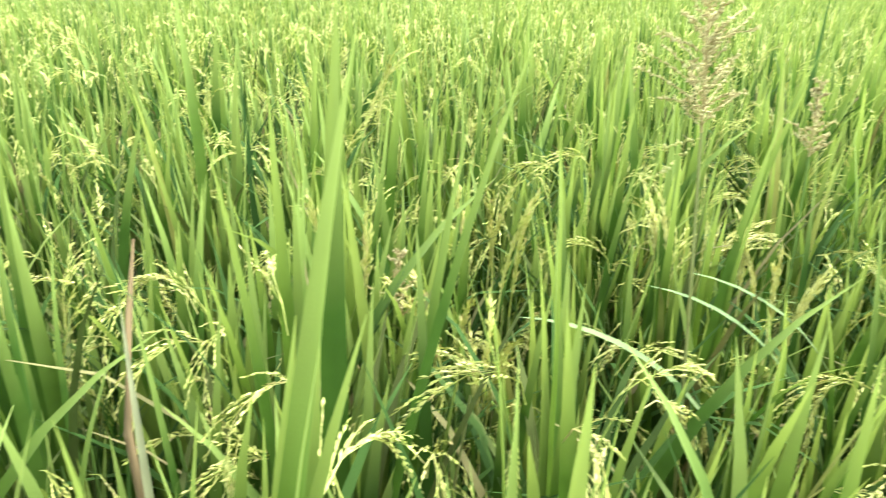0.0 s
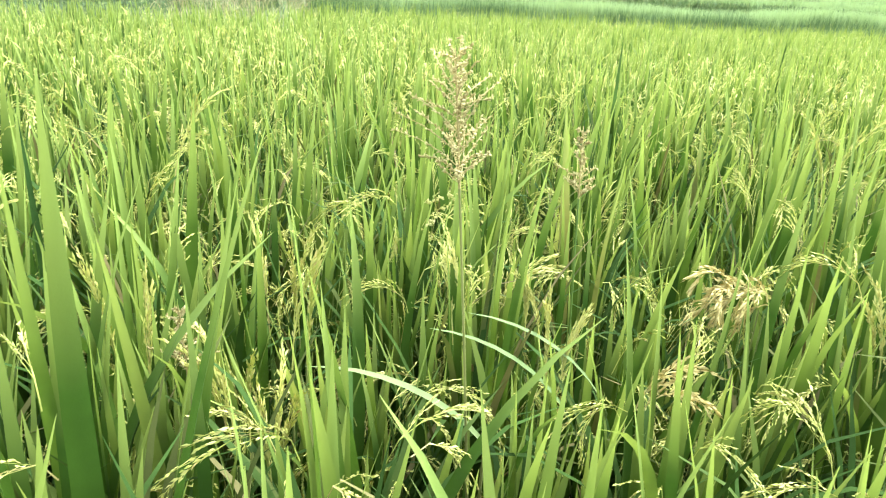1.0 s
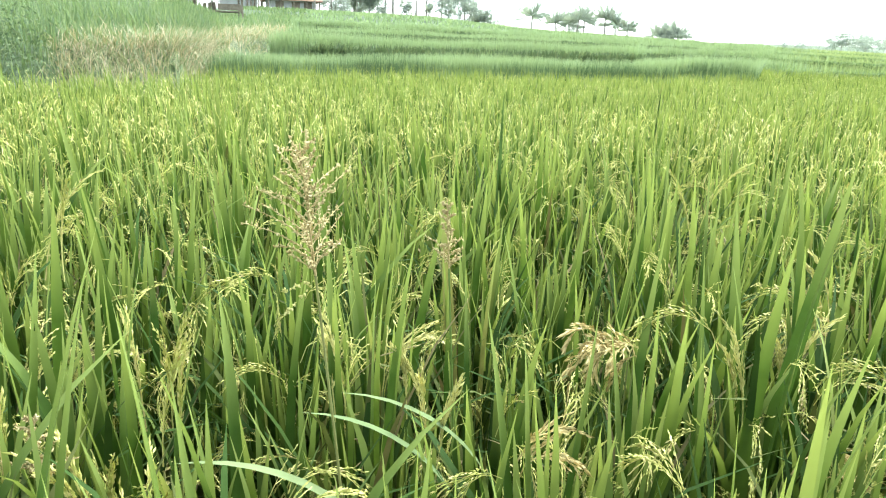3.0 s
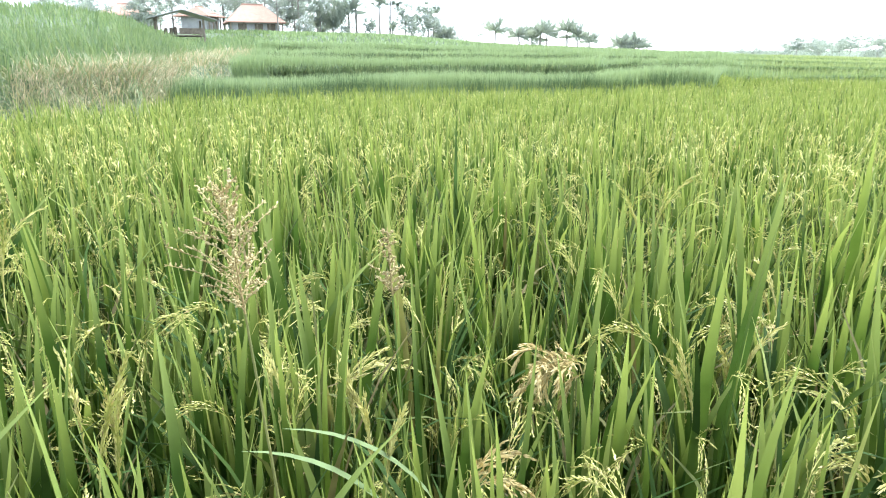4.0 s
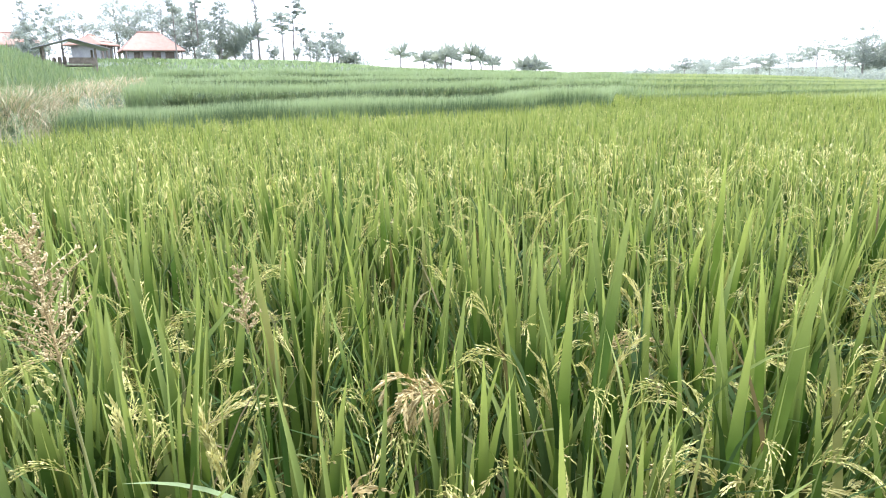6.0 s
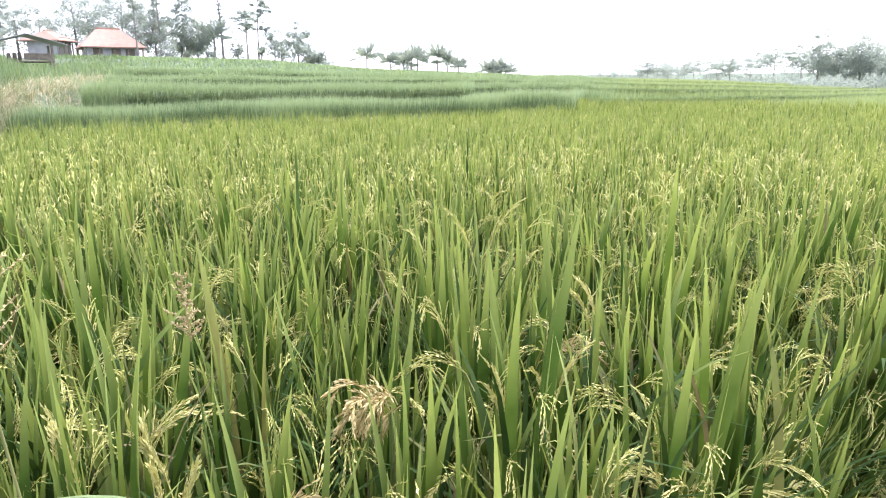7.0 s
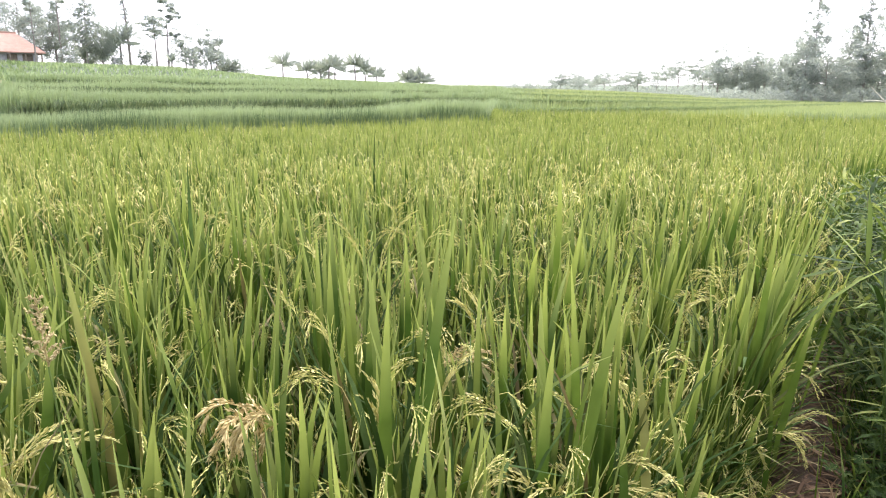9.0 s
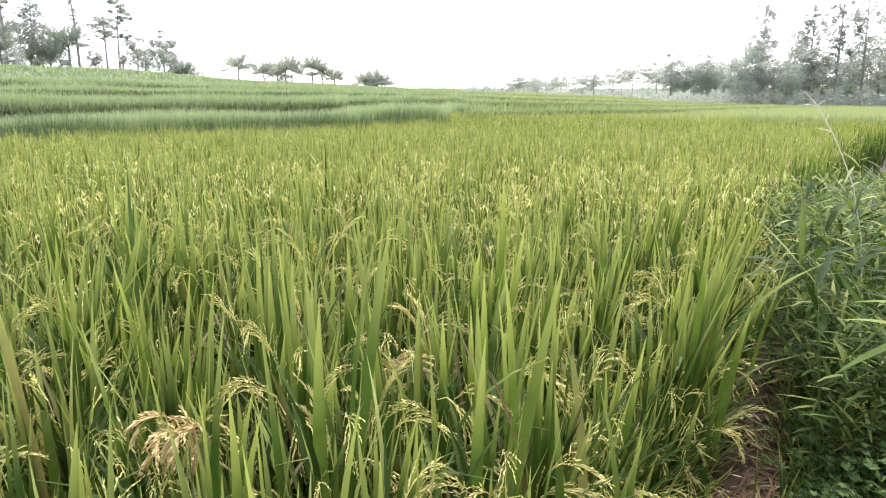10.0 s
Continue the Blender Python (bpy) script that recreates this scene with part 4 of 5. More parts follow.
def broad_weed(x, y, height):
    root = tagged(new("broad_weed"), "low dark green weed with lobed leaves beside the path", "weed", "weeds beside the path")
    root.location = (x, y, 0.11)
    line = np.stack([np.zeros(4), np.zeros(4), np.linspace(0, height, 4)], 1)
    line[:, 0] += np.linspace(0, RNG.normal(0, 0.05), 4)
    line[:, 1] += np.linspace(0, RNG.normal(0, 0.05), 4)
    link("stem", tube(line, [0.003, 0.0026, 0.002, 0.0013], 5), M_CULM, root)
    for k in range(11):
        f = RNG.uniform(0.25, 1)
        ob = new("leaf", WEED_LEAVES[int(RNG.integers(4))])
        ob.parent = root
        a = RNG.uniform(0, 360)
        c = [float(np.interp(f, np.linspace(0, 1, 4), line[:, q])) for q in range(3)]
        d = RNG.uniform(0.02, 0.07)
        ob.matrix_basis = pose(c[0] + d * math.cos(radians(a)), c[1] + d * math.sin(radians(a)), c[2] + 0.02, RNG.normal(0, 15), RNG.normal(0, 15), a)


for k in range(34):
    x = 1.85 + 2.2 * RNG.uniform(0, 1) ** 1.3
    y = float(path_edge(x)) - 0.27 - abs(RNG.normal(0, 0.22)) + 0.03 * (x - 2)
    broad_weed(x, y, RNG.uniform(0.08, 0.3))
n = 3600
x = 1.7 + RNG.uniform(0, 0.25, n) + 3.0 * RNG.uniform(0, 1, n) ** 1.5
back = np.abs(RNG.normal(0, 0.32, n))
y = path_edge(x) - 0.27 - back
z = 0.12 + RNG.uniform(0.05, 1, n) ** 0.7 * np.clip(0.08 + back * 1.6, 0, np.interp(x, [1.8, 2.4, 3], [0.22, 0.46, 0.5]))
az = RNG.uniform(0, 2 * np.pi, n)
tip = RNG.uniform(0.4, 1.4, n)
size = RNG.uniform(0.02, 0.034, n)
lobes = [blades(np.stack([x, y, z], 1), az + 0.7 * (k - 2), size * (1 - 0.16 * abs(k - 2)), size * 0.4, tip, 0.4, 2, 2, 0, 1.0, 0.2) for k in range(5)]
tagged(link("low_weeds", join(lobes), M_WEED), "low dark green weeds with lobed leaves at the foot of the hedge", "weeds", kind="stuff")
# straw and small grass on the path
n = 4200
x = 0.6 + 5 * RNG.uniform(0, 1, n)
y = path_edge(x) - RNG.uniform(-0.06, 0.42, n)
p = blades(np.stack([x, y, ground(x, y) + 0.006], 1), RNG.uniform(0, 2 * np.pi, n), RNG.uniform(0.03, 0.12, n), RNG.uniform(0.003, 0.013, n), RNG.uniform(1.2, 1.56, n), 0.2, 2)
tagged(link("straw_litter", p, M_LITTER), "dry brown straw and leaf scraps on the earth path", "litter", kind="stuff")
n = 900
x = 0.9 + 5 * RNG.uniform(0, 1, n)
y = path_edge(x) - np.where(RNG.uniform(0, 1, n) < 0.5, RNG.normal(0.02, 0.03, n), RNG.normal(0.3, 0.05, n))
p = blades(np.stack([x, y, ground(x, y)], 1), RNG.uniform(0, 2 * np.pi, n), RNG.uniform(0.08, 0.32, n), RNG.uniform(0.004, 0.009, n), RNG.uniform(0.1, 0.6, n), RNG.uniform(0.2, 1.2, n), 3)
tagged(link("path_grass", p, M_RICE), "short green grass along the path's edges", "grass", kind="stuff")

# low leaves of the first row of rice, leaning out over the path
n = 900
x = 0.8 + 2.2 * RNG.uniform(0, 1, n)
y = path_edge(x) + RNG.uniform(-0.01, 0.22, n)
p = blades(np.stack([x, y, RNG.uniform(0.05, 0.36, n)], 1), RNG.normal(-1.57, 0.9, n), RNG.uniform(0.22, 0.38, n), RNG.uniform(0.01, 0.017, n), np.abs(RNG.normal(0.12, 0.12, n)), RNG.uniform(0.1, 0.8, n), 5, 2, 0, 1.5, 0.4, RNG.normal(0, 0.4, n))
tagged(link("rice_edge_leaves", p, M_RICE), "low green rice leaves leaning out along the path", "rice", kind="stuff")
EDGE = np.random.default_rng(31)
n = 420
x = 0.9 + 1.5 * EDGE.uniform(0, 1, n)
y = path_edge(x) + EDGE.uniform(-0.05, 0.08, n)
p = blades(np.stack([x, y, EDGE.uniform(0.08, 0.4, n)], 1), EDGE.normal(-1.4, 0.7, n), EDGE.uniform(0.2, 0.34, n), EDGE.uniform(0.006, 0.011, n), np.abs(EDGE.normal(0.3, 0.2, n)), EDGE.uniform(0.1, 0.9, n), 5, 2, 0, 1.5, 0.4, EDGE.normal(0, 0.4, n))
tagged(link("rice_edge_blades", p, M_RICE), "narrow green rice leaves bending over the earth path", "rice", kind="stuff")
ears = []
for k in range(64):
    v, f, along = PANICLES[int(EDGE.integers(1, 9))]
    a, size = -1.5 + EDGE.normal(0, 0.6), EDGE.uniform(0.5, 0.75)
    x = EDGE.uniform(0.95, 2.5)
    turn = np.array([[math.cos(a), -math.sin(a), 0], [math.sin(a), math.cos(a), 0], [0, 0, 1]])
    ears.append((v @ turn.T * size + np.array([x, float(path_edge(x)) + EDGE.uniform(-0.06, 0.07), EDGE.uniform(0.2, 0.58)]), f, along))
tagged(link("rice_edge_ears", join(ears), M_GRAIN, smooth=False), "pale yellow-green rice ears hanging over the earth path", "rice", kind="stuff")

# a forked bleached stick that stands at the end of the hedge
stick = tagged(new("forked_stick"), "bleached forked bamboo stick standing in the hedge", "stick")
stick.location = (3.06, 0.13, 0.1)
link("pole", tube(np.array([[0.2, -0.05, 0], [0.14, 0.03, 0.7], [0.098, 0.072, 0.894], [0.053, 0.11, 0.995], [0.024, 0.139, 1.065], [0.002, 0.17, 1.123], [-0.021, 0.198, 1.175], [-0.057, 0.236, 1.221]]), [0.0026, 0.002, 0.0018, 0.0018, 0.0019, 0.002, 0.0021, 0.0013], 6), M_STICK, stick)
for a, b in (([-0.021, 0.198, 1.175], [-0.06, 0.254, 1.177]), ([-0.021, 0.198, 1.175], [-0.018, 0.178, 1.194]), ([0.002, 0.17, 1.123], [0.004, 0.164, 1.15]), ([0.016, 0.15, 1.085], [-0.001, 0.191, 1.097])):
    a, b = np.array(a), np.array(b)
    link("twig", tube(np.array([a, (a + b) / 2 + np.array([0, 0, 0.003]), b]), [0.002, 0.0018, 0.0012], 5), M_STICK, stick)

# ---- trees ----


def leaf_cards(centres, size, flat=0.0):
    """Small leaf sprays turned every way; flat lays them level."""
    n = len(centres)
    u = RNG.normal(0, 1, (n, 3))
    u[:, 2] *= 1 - flat
    u /= np.linalg.norm(u, axis=1, keepdims=True)
    w = np.cross(u, RNG.normal(0, 1, (n, 3)) * np.array([1, 1, 1 - 0.8 * flat]))
    w /= np.maximum(np.linalg.norm(w, axis=1, keepdims=True), 1e-6)
    size = np.broadcast_to(np.asarray(size, float), (n,))[:, None] * RNG.uniform(0.6, 1.3, (n, 1))
    a, b = u * size, w * size * 0.45
    c = np.asarray(centres)
    verts = np.stack([c - a, c + b, c + a, c - b], 1).reshape(-1, 3)
    return verts, np.arange(4 * n).reshape(n, 4), np.full(4 * n, 0.5)


def tree(b, r, base_z, height, crown, kind, label, leaves=900, leaf=0.13):
    """A tree with tapered trunk, limbs and a broken crown. kind: round, umbrella, tufts, slim."""
    root = tagged(new("tree"), label, "tree")
    leaves, leaf = int(leaves * (4.0 if kind in ("tufts", "slim") else 3.0)), min(leaf, 0.15) * 0.92
    x0, y0 = (float(q) for q in place(b, r))
    root.location = (x0, y0, min(base_z, float(ground(x0, y0)) - 0.05))
    bow = RNG.normal(0, 0.03 * height, 2)
    s = np.linspace(0, 1, 8)
    tall = height * (0.93 if kind != "round" else 0.75)
    trunk = np.stack([bow[0] * s ** 2, bow[1] * s ** 2, tall * s], 1)
    rad = np.linspace(0.022 * height, 0.005 * height, 8) * (0.6 if kind in ("tufts", "slim") else 1)
    wood = [tube(trunk, rad, 6)]
    cs = []
    count = {"round": 11, "umbrella": 9, "tufts": 6, "slim": 17}[kind]
    for k in range(count):
        if kind == "tufts":
            f = 0.5 + 0.5 * (k / (count - 1)) ** 0.7
        elif kind == "slim":
            f = 0.25 + 0.75 * k / (count - 1)
        elif kind == "umbrella":
            f = 0.62 + 0.38 * k / (count - 1)
        else:
            f = 0.3 + 0.7 * k / (count - 1)
        st = np.array([np.interp(f * 0.92, s, trunk[:, q]) for q in range(3)])
        az = k * 2.4 + RNG.uniform(-0.5, 0.5)
        reach = crown * RNG.uniform(0.35, 1.15) * {"round": math.sin(min(1, 1.15 - f + 0.35) * 1.5), "umbrella": 1.0, "tufts": 0.7, "slim": 1.1 - 0.7 * f}[kind]
        rise = height * {"round": 0.16, "umbrella": 0.13, "tufts": 0.07, "slim": 0.05}[kind] * RNG.uniform(0.5, 1.2)
        end = st + np.array([math.cos(az) * reach, math.sin(az) * reach, rise])
        if k == count - 1:
            end = np.array([bow[0], bow[1], height * 0.97])
        midp = (st + end) / 2 + np.array([0, 0, -0.15 * rise])
        wood.append(tube(np.array([st, midp, end]), [0.006 * height, 0.004 * height, 0.0015 * height], 4))
        m = int(leaves / count)
        rr = crown * {"round": 0.42, "umbrella": 0.4, "tufts": 0.42, "slim": 0.36}[kind] * RNG.uniform(0.7, 1.2)
        vs = {"round": 0.75, "umbrella": 0.3, "tufts": 0.6, "slim": 0.7}[kind]
        for sub in range(6):
            c = end + RNG.normal(0, 1, 3) * rr * np.array([0.95, 0.95, 0.9 * vs]) - (end - st) * RNG.uniform(0, 0.6)
            q = RNG.normal(0, 1, (m // 6, 3))
            q /= np.linalg.norm(q, axis=1, keepdims=True)
            q *= RNG.uniform(0.15, 1.15, (m // 6, 1)) ** 0.7
            cs.append(c + q * rr * RNG.uniform(0.45, 0.95) * np.array([1, 1, vs]))
    link("trunk", join(wood), M_BARK, root)
    link("crown", leaf_cards(np.concatenate(cs), leaf, 0.5 if kind == "umbrella" else 0.1), M_HAZED_TREE, root)
    return root


def palm(b, r, base_z, height, span, label, fronds=32, el0=-0.35, el1=1.5, bow=0.6):
    """A coconut palm: slim bowed trunk and arching fronds with hanging leaflets."""
    root = tagged(new("palm_tree"), label, "palm tree")
    x0, y0 = (float(q) for q in place(b, r))
    root.location = (x0, y0, base_z + (0.75 if r > 120 else 0))
    lean = RNG.normal(0, 0.06, 2)
    s = np.linspace(0, 1, 7)
    trunk = np.stack([lean[0] * height * s ** 2, lean[1] * height * s ** 2, height * s], 1)
    link("trunk", tube(trunk, np.linspace(0.17, 0.11, 7), 7), M_BARK, root)
    top = trunk[-1]
    rise = RNG.uniform(el0, el1, fronds)
    for k, el in enumerate(rise[:22]):
        az = k * 2.4
        u = np.linspace(0, 1, 9)
        th = np.pi / 2 - el + bow * u ** 1.6
        span_k = span * 1.1
        rr = np.concatenate([[0], np.cumsum(np.sin(th[1:]) * span_k / 8)])
        zz = np.concatenate([[0], np.cumsum(np.cos(th[1:]) * span_k / 8)])
        line = top + np.stack([np.cos(az) * rr, np.sin(az) * rr, zz], 1)
        pieces = [tube(line, np.linspace(0.03, 0.008, 9), 3)]
        w = np.repeat(np.linspace(0.12, 0.98, 13), 2)
        base = np.stack([np.interp(w, u, line[:, q]) for q in range(3)], 1)
        side = np.where(np.arange(len(w)) % 2 == 0, 1.0, -1.0)
        la = az + side * (1.15 - 0.5 * w)
        ll = span * 0.26 * np.sin(np.pi * np.clip(w, 0.1, 0.93)) + 0.12
        hang = np.stack([np.cos(la), np.sin(la), -0.75 + 0.25 * np.cos(5.0 * w)], 1) * (ll * 0.85)[:, None]
        face = np.stack([-0.25 * np.sin(la), 0.25 * np.cos(la), np.full(len(w), 0.95)], 1) * 0.12
        quads = np.stack([base, base + 0.45 * hang + face, base + hang, base + 0.45 * hang - face], 1).reshape(-1, 3)
        pieces.append((quads, np.arange(len(quads)).reshape(-1, 4), np.full(len(quads), 0.5)))
        link("frond", join(pieces), M_HAZED_PALM, root)
    return root


def banana(b, r, base_z, height, label, leaves=7):
    """A banana-like fan of large upright leaves on a thick stem."""
    root = tagged(new("banana_plant"), label, "banana plant")
    x0, y0 = (float(q) for q in place(b, r))
    root.location = (x0, y0, base_z)
    link("stem", tube(np.array([[0, 0, 0], [0, 0, height * 0.25], [0.05, 0, height * 0.45]]), [0.16, 0.13, 0.08], 7), M_BARK, root)
    for k in range(leaves):
        p = blades(np.array([[0.03, 0, height * 0.4]]), k * 2.4, height * 0.62, 0.5, RNG.uniform(0.05, 0.6), RNG.uniform(0.2, 0.9), 7, 3, 0.3, 1.6, 0.2)
        link("leaf", p, M_HAZED_PALM, root)
    return root


DARK_TREE = "broad dark green tree with a dense uneven crown"
SLIM_TREE = "tall slim tree with sparse tufted foliage on a bare trunk"
UMBRELLA = "tall tree with flat spreading foliage layers"
SHRUB = "rounded green shrub on the field's edge"
# beside and behind the house on the hill
for b, r, z, h, c, k, lab, n in (
    (41.4, 141, 3.6, 2.6, 1.8, "round", SHRUB, 500), (48.6, 140, 2.9, 1.8, 2.2, "round", SHRUB, 400), (22.6, 99, 4.0, 7.4, 2.6, "round", DARK_TREE, 3800), (20.4, 102, 4.3, 9.6, 4.3, "round", DARK_TREE, 3800), (18.3, 106, 4.4, 8.5, 3.2, "round", DARK_TREE, 2200), (21.3, 92, 4.1, 8.5, 1.2, "tufts", SLIM_TREE, 500),
    (17.4, 108, 4.4, 10, 3.2, "round", DARK_TREE, 1900), (15.2, 104, 4.3, 7.5, 2.6, "round", DARK_TREE, 1400), (13.8, 106, 4.3, 8.5, 2.2, "round", DARK_TREE, 1200), (8.0, 75, 4.0, 3.0, 2.4, "round", SHRUB, 1800), (11.9, 88, 4.2, 3.9, 1.5, "round", DARK_TREE, 1300),
    (11.6, 100, 4.5, 8.5, 1.5, "slim", SLIM_TREE, 600), (12.9, 96, 4.4, 6.5, 1.2, "tufts", SLIM_TREE, 400), (5.5, 90, 4.6, 6.0, 2.0, "round", DARK_TREE, 900), (2.0, 70, 4.2, 4.5, 2.0, "round", DARK_TREE, 900),
    (22.9, 96, 4.2, 11.0, 1.2, "tufts", SLIM_TREE, 500), (24.5, 94, 4.2, 8.2, 2.1, "slim", "feathery tree with drooping pale foliage", 1300), (27.3, 95, 4.2, 12.5, 0.7, "slim", SLIM_TREE, 300), (29.9, 96, 4.1, 9.6, 1.5, "tufts", UMBRELLA, 900),
    (29.1, 90, 4.0, 6.2, 1.5, "umbrella", UMBRELLA, 800), (31.1, 96, 4.0, 4.8, 1.7, "round", DARK_TREE, 1100), (32.9, 97, 4.0, 5.8, 1.6, "round", DARK_TREE, 1400), (33.3, 94, 3.9, 3.2, 1.3, "round", SHRUB, 500),
    (31.6, 92, 3.9, 3.0, 1.1, "round", SHRUB, 400), (34.7, 96, 3.6, 2.3, 1.4, "round", SHRUB, 400), (28.4, 92, 4.0, 2.6, 0.9, "round", SHRUB, 350), (26.4, 93, 4.0, 2.0, 1.3, "round", SHRUB, 350), (23.5, 90, 4.0, 2.2, 1.2, "round", SHRUB, 350)):
    tree(b, r, z, h, c, k, lab, n)
ALONE, LOW, CROWD = "coconut palm standing alone on the skyline", "low coconut palm on the skyline", "coconut palm with crowded fronds on the skyline"
YOUNG = "low young palm on the skyline"
for b, r, z, h, sp, lab in ((26.7, 95, 4.0, 3.4, 2.5, "coconut palm among the hill trees"), (38.2, 135, 3.2, 2.7, 3.2, ALONE), (40.1, 138, 3.2, 1.7, 2.4, LOW), (41.7, 138, 2.8, 3.0, 3.2, CROWD), (41.1, 142, 2.8, 2.1, 3.1, CROWD),
                           (42.2, 141, 2.8, 2.6, 3.1, CROWD), (43.8, 138, 2.8, 3.1, 2.7, "slim coconut palm on the skyline"), (44.6, 138, 2.6, 2.2, 3.0, LOW), (45.5, 139, 2.8, 1.2, 2.2, LOW),
                           (47.9, 140, 2.4, 0.9, 2.5, YOUNG), (49.2, 141, 2.4, 1.1, 2.5, YOUNG), (48.5, 142, 2.4, 1.6, 2.6, YOUNG), (48.9, 140, 2.4, 0.6, 2.4, YOUNG), (34.0, 96, 3.6, 0.8, 1.5, "young palm at the end of the hill trees")):
    palm(b, r, z, h, sp, lab, el0=0.0)
palm(25.5, 94, 4.0, 1.2, 4.6, "big palm with tall steep fronds on the hill", 16, 1.05, 1.5, 0.55)
palm(24.6, 96, 4.0, 0.6, 3.6, "palm with steep fronds on the hill", 12, 0.7, 1.4, 0.7)
for b, r, z, h in ((24.3, 95, 4.0, 3.2), (30.1, 94, 3.9, 2.6)):
    banana(b, r, z, h, "banana plant with long upright leaves on the hill")
# woods at the right end of the valley
for k in range(24):
    b = 56 + 20 * k / 23 + RNG.uniform(-0.5, 0.5)
    r = RNG.uniform(120, 165)
    f = np.interp(b, [56, 62, 70, 76], [0.5, 1.0, 1.25, 1.7])
    kind = "umbrella" if 60 < b < 73 and k % 3 != 1 else "round"
    tree(b, r, 0.2, 4.6 * f * RNG.uniform(0.8, 1.25), 2.6 * f ** 0.5, kind, UMBRELLA if kind == "umbrella" else DARK_TREE, 800, 0.3)
for k in range(16):
    b = 72 + 17 * k / 15 + RNG.uniform(-0.4, 0.4)
    tree(b, RNG.uniform(88, 112), 0.1, RNG.uniform(5.5, 8.5), RNG.uniform(2.4, 3.2), "round", DARK_TREE, 1500, 0.22)
for b, r, h, c in ((78.1, 92, 12.2, 2.0), (77.2, 96, 8.6, 2.0), (81.2, 94, 12.0, 2.0), (82.9, 90, 12.8, 2.3), (84.5, 92, 12.6, 2.5), (86.2, 90, 13.5, 2.8), (80.2, 98, 9.5, 2.2), (88.3, 92, 12.0, 3.0)):
    tree(b, r, 0.1, h, c, "slim", "tall slim tree with layered sparse foliage at the wood's edge", 1050, 0.2)


def shrub_line(name, b0, b1, r, z, hi, n, label):
    """A far belt of undergrowth, too small to pick apart."""
    b = RNG.uniform(b0, b1, n)
    rr = RNG.uniform(r, r + 14, n)
    x, y = place(b, rr)
    top = hi * (0.8 + 0.14 * np.sin(b * 2.1 + 1.3 * np.sin(b * 5.3)) + 0.06 * np.sin(b * 11.7))
    c = np.stack([x, y, z + RNG.uniform(0, 1, n) ** 0.8 * top], 1)
    return tagged(link(name, leaf_cards(c, 0.13), M_HAZED_TREE), label, "undergrowth", kind="stuff")


shrub_line("wood_undergrowth", 70, 92, 84, 0.0, 2.3, 22000, "grey-green undergrowth at the foot of the wood")
shrub_line("far_undergrowth", 54, 76, 118, 0.1, 2.4, 18000, "hazy far bushes along the valley's edge")
shrub_line("hill_undergrowth", 8, 36, 98, 3.6, 1.5, 9000, "bushes between the hill trees")

# ---- house and shelter on the hill ----


def box_bm(x0, x1, y0, y1, z0, z1, bevel=0.0):
    bm = bmesh.new()
    bmesh.ops.create_cube(bm, size=1.0, matrix=Matrix.Translation(((x0 + x1) / 2, (y0 + y1) / 2, (z0 + z1) / 2)) @ Matrix.Diagonal((x1 - x0, y1 - y0, z1 - z0, 1)))
    if bevel:
        bmesh.ops.bevel(bm, geom=bm.edges[:], offset=bevel, segments=1, affect="EDGES")
    return bm


def slab_bm(corners, thick):
    """A sheet with thickness below its corners."""
    bm = bmesh.new()
    top = [bm.verts.new(c) for c in corners]
    low = [bm.verts.new((c[0], c[1], c[2] - thick)) for c in corners]
    bm.faces.new(top), bm.faces.new(low[::-1])
    for k in range(len(top)):
        q = (k + 1) % len(top)
        bm.faces.new((top[k], low[k], low[q], top[q]))
    bmesh.ops.recalc_face_normals(bm, faces=bm.faces[:])
    return bm


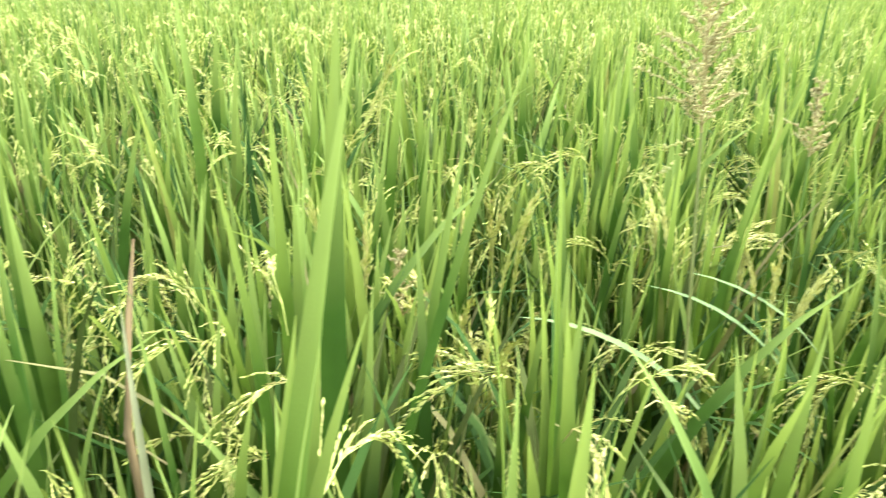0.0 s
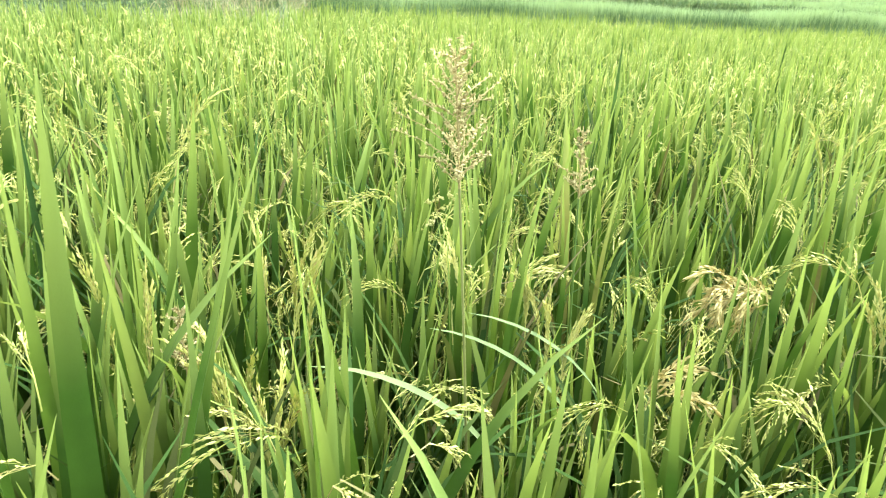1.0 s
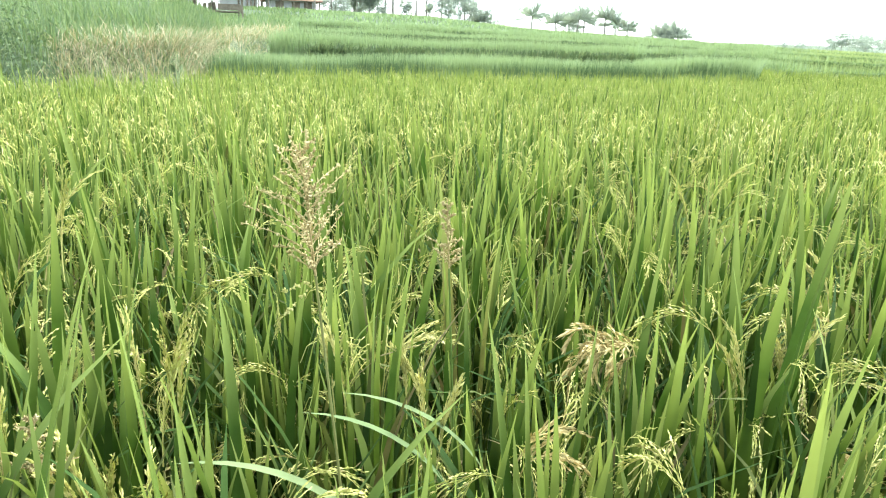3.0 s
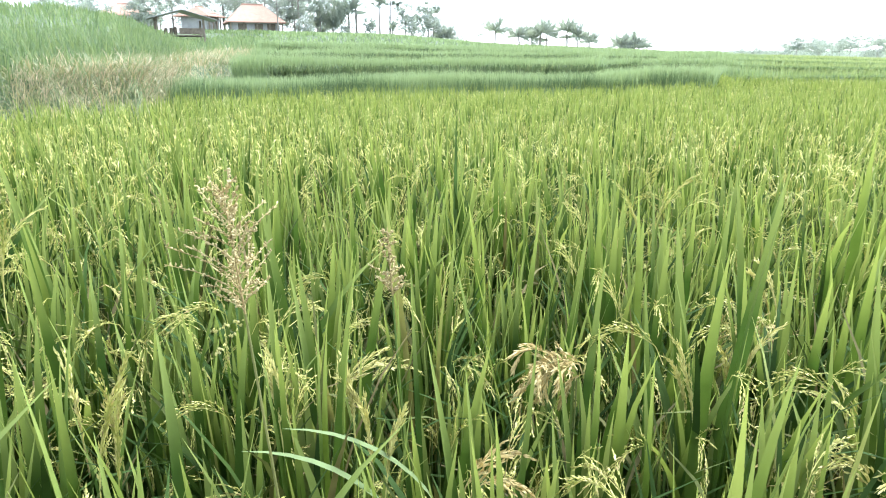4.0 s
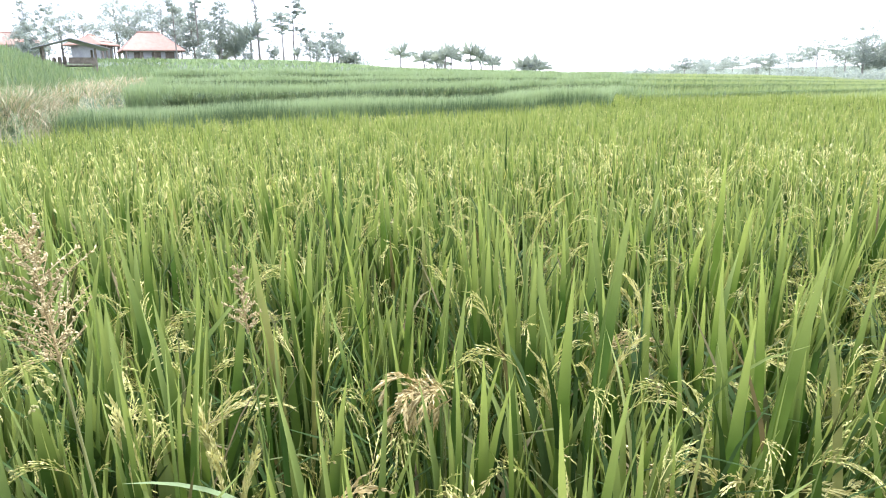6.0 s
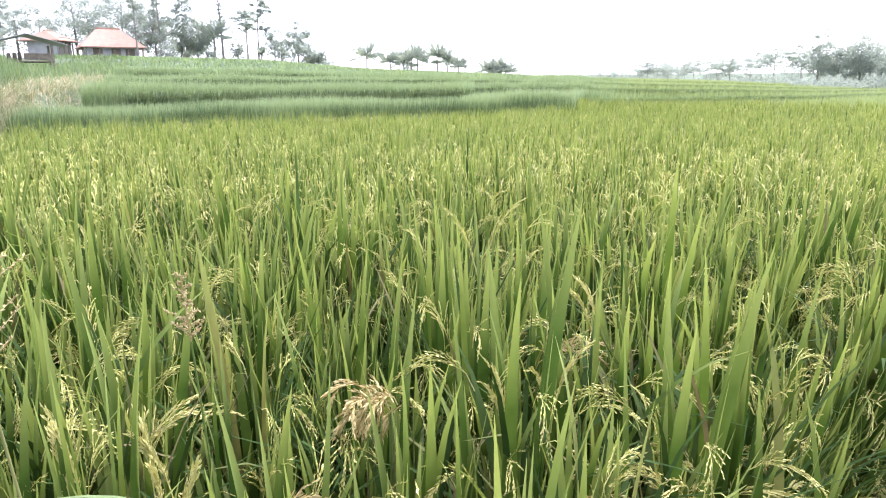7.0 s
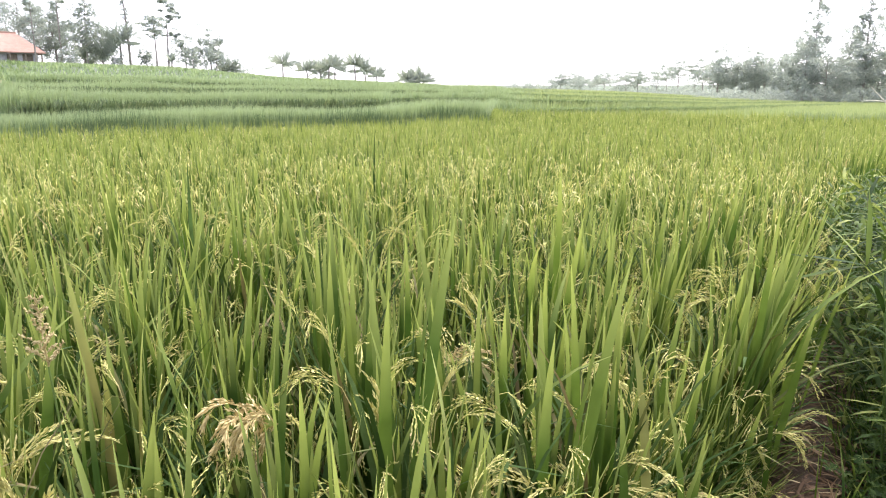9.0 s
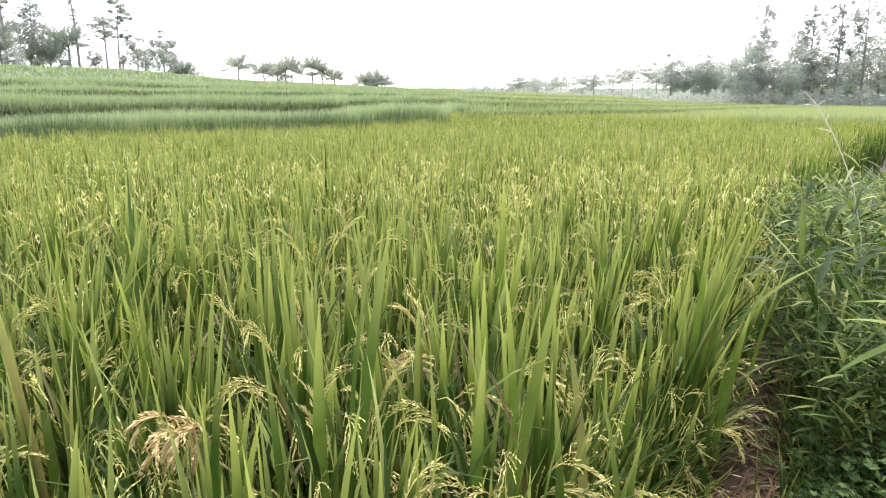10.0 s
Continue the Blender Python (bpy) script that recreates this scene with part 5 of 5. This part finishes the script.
def house(b, r, z, w, d, wall_h, roof_h, turn, label):
    root = tagged(new("house"), label, "house")
    x0, y0 = (float(q) for q in place(b, r))
    root.matrix_basis = pose(x0, y0, z, 0, 0, -b + turn)
    for nm in ((-w / 2, w / 2, -d / 2, -d / 2 + 0.15), (-w / 2, w / 2, d / 2 - 0.15, d / 2), (-w / 2, -w / 2 + 0.15, -d / 2 + 0.15, d / 2 - 0.15), (w / 2 - 0.15, w / 2, -d / 2 + 0.15, d / 2 - 0.15)):
        part("wall", box_bm(*nm, -3.0, wall_h), M_WALL, root)
    e, rw = 0.7, w * 0.22
    A, Bc, C, D = (-w / 2 - e, -d / 2 - e, wall_h - 0.1), (w / 2 + e, -d / 2 - e, wall_h - 0.1), (w / 2 + e, d / 2 + e, wall_h - 0.1), (-w / 2 - e, d / 2 + e, wall_h - 0.1)
    P, Q = (-rw, 0, wall_h + roof_h), (rw, 0, wall_h + roof_h)
    for f in ((A, Bc, Q, P), (Bc, C, Q), (C, D, P, Q), (D, A, P)):
        part("roof_plane", slab_bm(f, 0.12), M_TILE, root, "faded red clay tile roof")
    part("ridge", box_bm(-rw - 0.1, rw + 0.1, -0.12, 0.12, wall_h + roof_h - 0.08, wall_h + roof_h + 0.1, 0.03), M_TILE, root)
    for wx in (-w * 0.3, w * 0.05, w * 0.32):
        o = part("window", box_bm(wx - 0.5, wx + 0.5, -d / 2 - 0.03, -d / 2 - 0.004, 0.9, 1.7, 0.01), M_WOOD, root, "dark wooden window")
        for q in (-0.48, -0.03, 0.42):
            part("frame_bar", box_bm(wx + q, wx + q + 0.06, -d / 2 - 0.06, -d / 2 - 0.032, 0.92, 1.68), M_WOOD, o)
        part("sill", box_bm(wx - 0.56, wx + 0.56, -d / 2 - 0.12, -d / 2 - 0.034, 0.82, 0.9, 0.01), M_WALL, o)
    for k in range(5):
        px = -w / 2 - 0.3 + (w + 0.6) * k / 4
        part("post", box_bm(px - 0.07, px + 0.07, -d / 2 - 0.6, -d / 2 - 0.46, -3.0, wall_h - 0.2), M_WOOD, root)
    return root


house(19.5, 95, 3.9, 5.6, 5.0, 2.0, 2.1, 8, "small house with a faded red hipped tile roof on the hill")
house(15.7, 101, 5.5, 3.2, 3.6, 1.4, 1.1, 60, "pale house with a faded tile roof behind the shelter")
house(10.9, 104, 5.2, 6.0, 5.0, 1.7, 1.5, -10, "far house with a faded red tile roof among trees")

shed = tagged(new("field_shelter"), "open wooden field shelter with a grey sheet roof", "shelter")
sx, sy = (float(q) for q in place(14.5, 42))
SHED_Z = 2.07
shed.matrix_basis = pose(sx - 0.25, sy, SHED_Z, 0, 0, -14.5 + 5) @ Matrix.Scale(0.87, 4)
for px in (-1.45, 1.25):
    for py in (-0.9, 0.9):
        part("post", box_bm(px - 0.06, px + 0.06, py - 0.06, py + 0.06, -0.5, 1.62 if px < 0 else 1.5, 0.012), M_WOOD, shed)
part("floor", box_bm(-1.4, 1.2, -0.9, 0.9, 0.5, 0.58, 0.01), M_WOOD, shed)
part("rail", box_bm(-0.2, 1.2, -0.93, -0.88, 0.62, 0.98, 0.01), M_WOOD, shed, "low boarded side")
part("brace", box_bm(-1.5, -1.42, -0.9, 0.9, 1.3, 1.38, 0.01), M_WOOD, shed)
for f in (((-2.0, -1.4, 1.5), (0.0, -1.4, 2.05), (0.0, 1.4, 2.05), (-2.0, 1.4, 1.5)), ((0.0, -1.4, 2.05), (2.05, -1.4, 1.48), (2.05, 1.4, 1.48), (0.0, 1.4, 2.05))):
    part("roof_sheet", slab_bm(f, 0.04), M_METAL, shed, "weathered grey roof sheet")
part("ridge_cap", slab_bm(((-0.15, -1.42, 2.03), (0.15, -1.42, 2.03), (0.15, 1.42, 2.08), (-0.15, 1.42, 2.08)), 0.03), M_METAL, shed)
for px in (-0.9, -0.6, -0.35):
    part("sack", box_bm(px - 0.1, px + 0.1, -0.3, 0.1, 0.6, 1.1 + 0.1 * px, 0.05), M_WOOD, shed, "dark sack stored in the shelter")

# weeds on the bank at the near end of the hill
n = 14000
b = RNG.uniform(-30, 2.5, n) - np.abs(RNG.normal(0, 2.0, n))
r = bank_line(b) + RNG.uniform(-0.1, 1.3, n)
x, y = place(b, r)
c = np.stack([x, y, ground(x, y) + RNG.uniform(0, 1, n) * (0.35 + 0.2 * wobble(x, y, 1.5))], 1)
tagged(link("bank_weeds", leaf_cards(c, 0.022), M_BUND), "dark green leafy weeds on the bank", "weeds", kind="stuff")

# unseen stretch of hedge, added behind the camera to darken the near rice
n = 11000
x = RNG.uniform(-3.2, 2.4, n)
y = -0.8 - np.abs(RNG.normal(0, 0.4, n)) - 0.15 * wobble(x, x * 0, 1.2)
h = 0.12 + RNG.uniform(0, 1, n) * (1.05 + 0.25 * wobble(x, y, 1.6))
p = blades(np.stack([x, y, h], 1), RNG.uniform(0, 2 * np.pi, n), RNG.uniform(0.14, 0.24, n), RNG.uniform(0.018, 0.03, n), RNG.uniform(0.4, 1.5, n), RNG.uniform(0.2, 1.0, n), 2, 2, 0, 1.2, 0.2)
tagged(link("hedge_leaves", p, M_BAMBOO), "unseen green reed leaves added behind the camera to block sky light", "hedge", kind="stuff")

# rough grass on the far side of the path
x, y, bb, rr = scatter(90, 270, 0.5, 7, 6000)
ok = (y < -0.5 + 0.2 * wobble(x, y, 2)) & ((x < 2.0) | (x > 6.5) | (y < -0.9))
x, y, rr = x[ok], y[ok], rr[ok]
sward("verge_grass", x, y, RNG.uniform(0.12, 0.35, len(x)), 0.009 + rr * 0.0018, M_GRASS, "rough green grass beside the path", "grass", (0.2, 1.3), 2, 0.3)
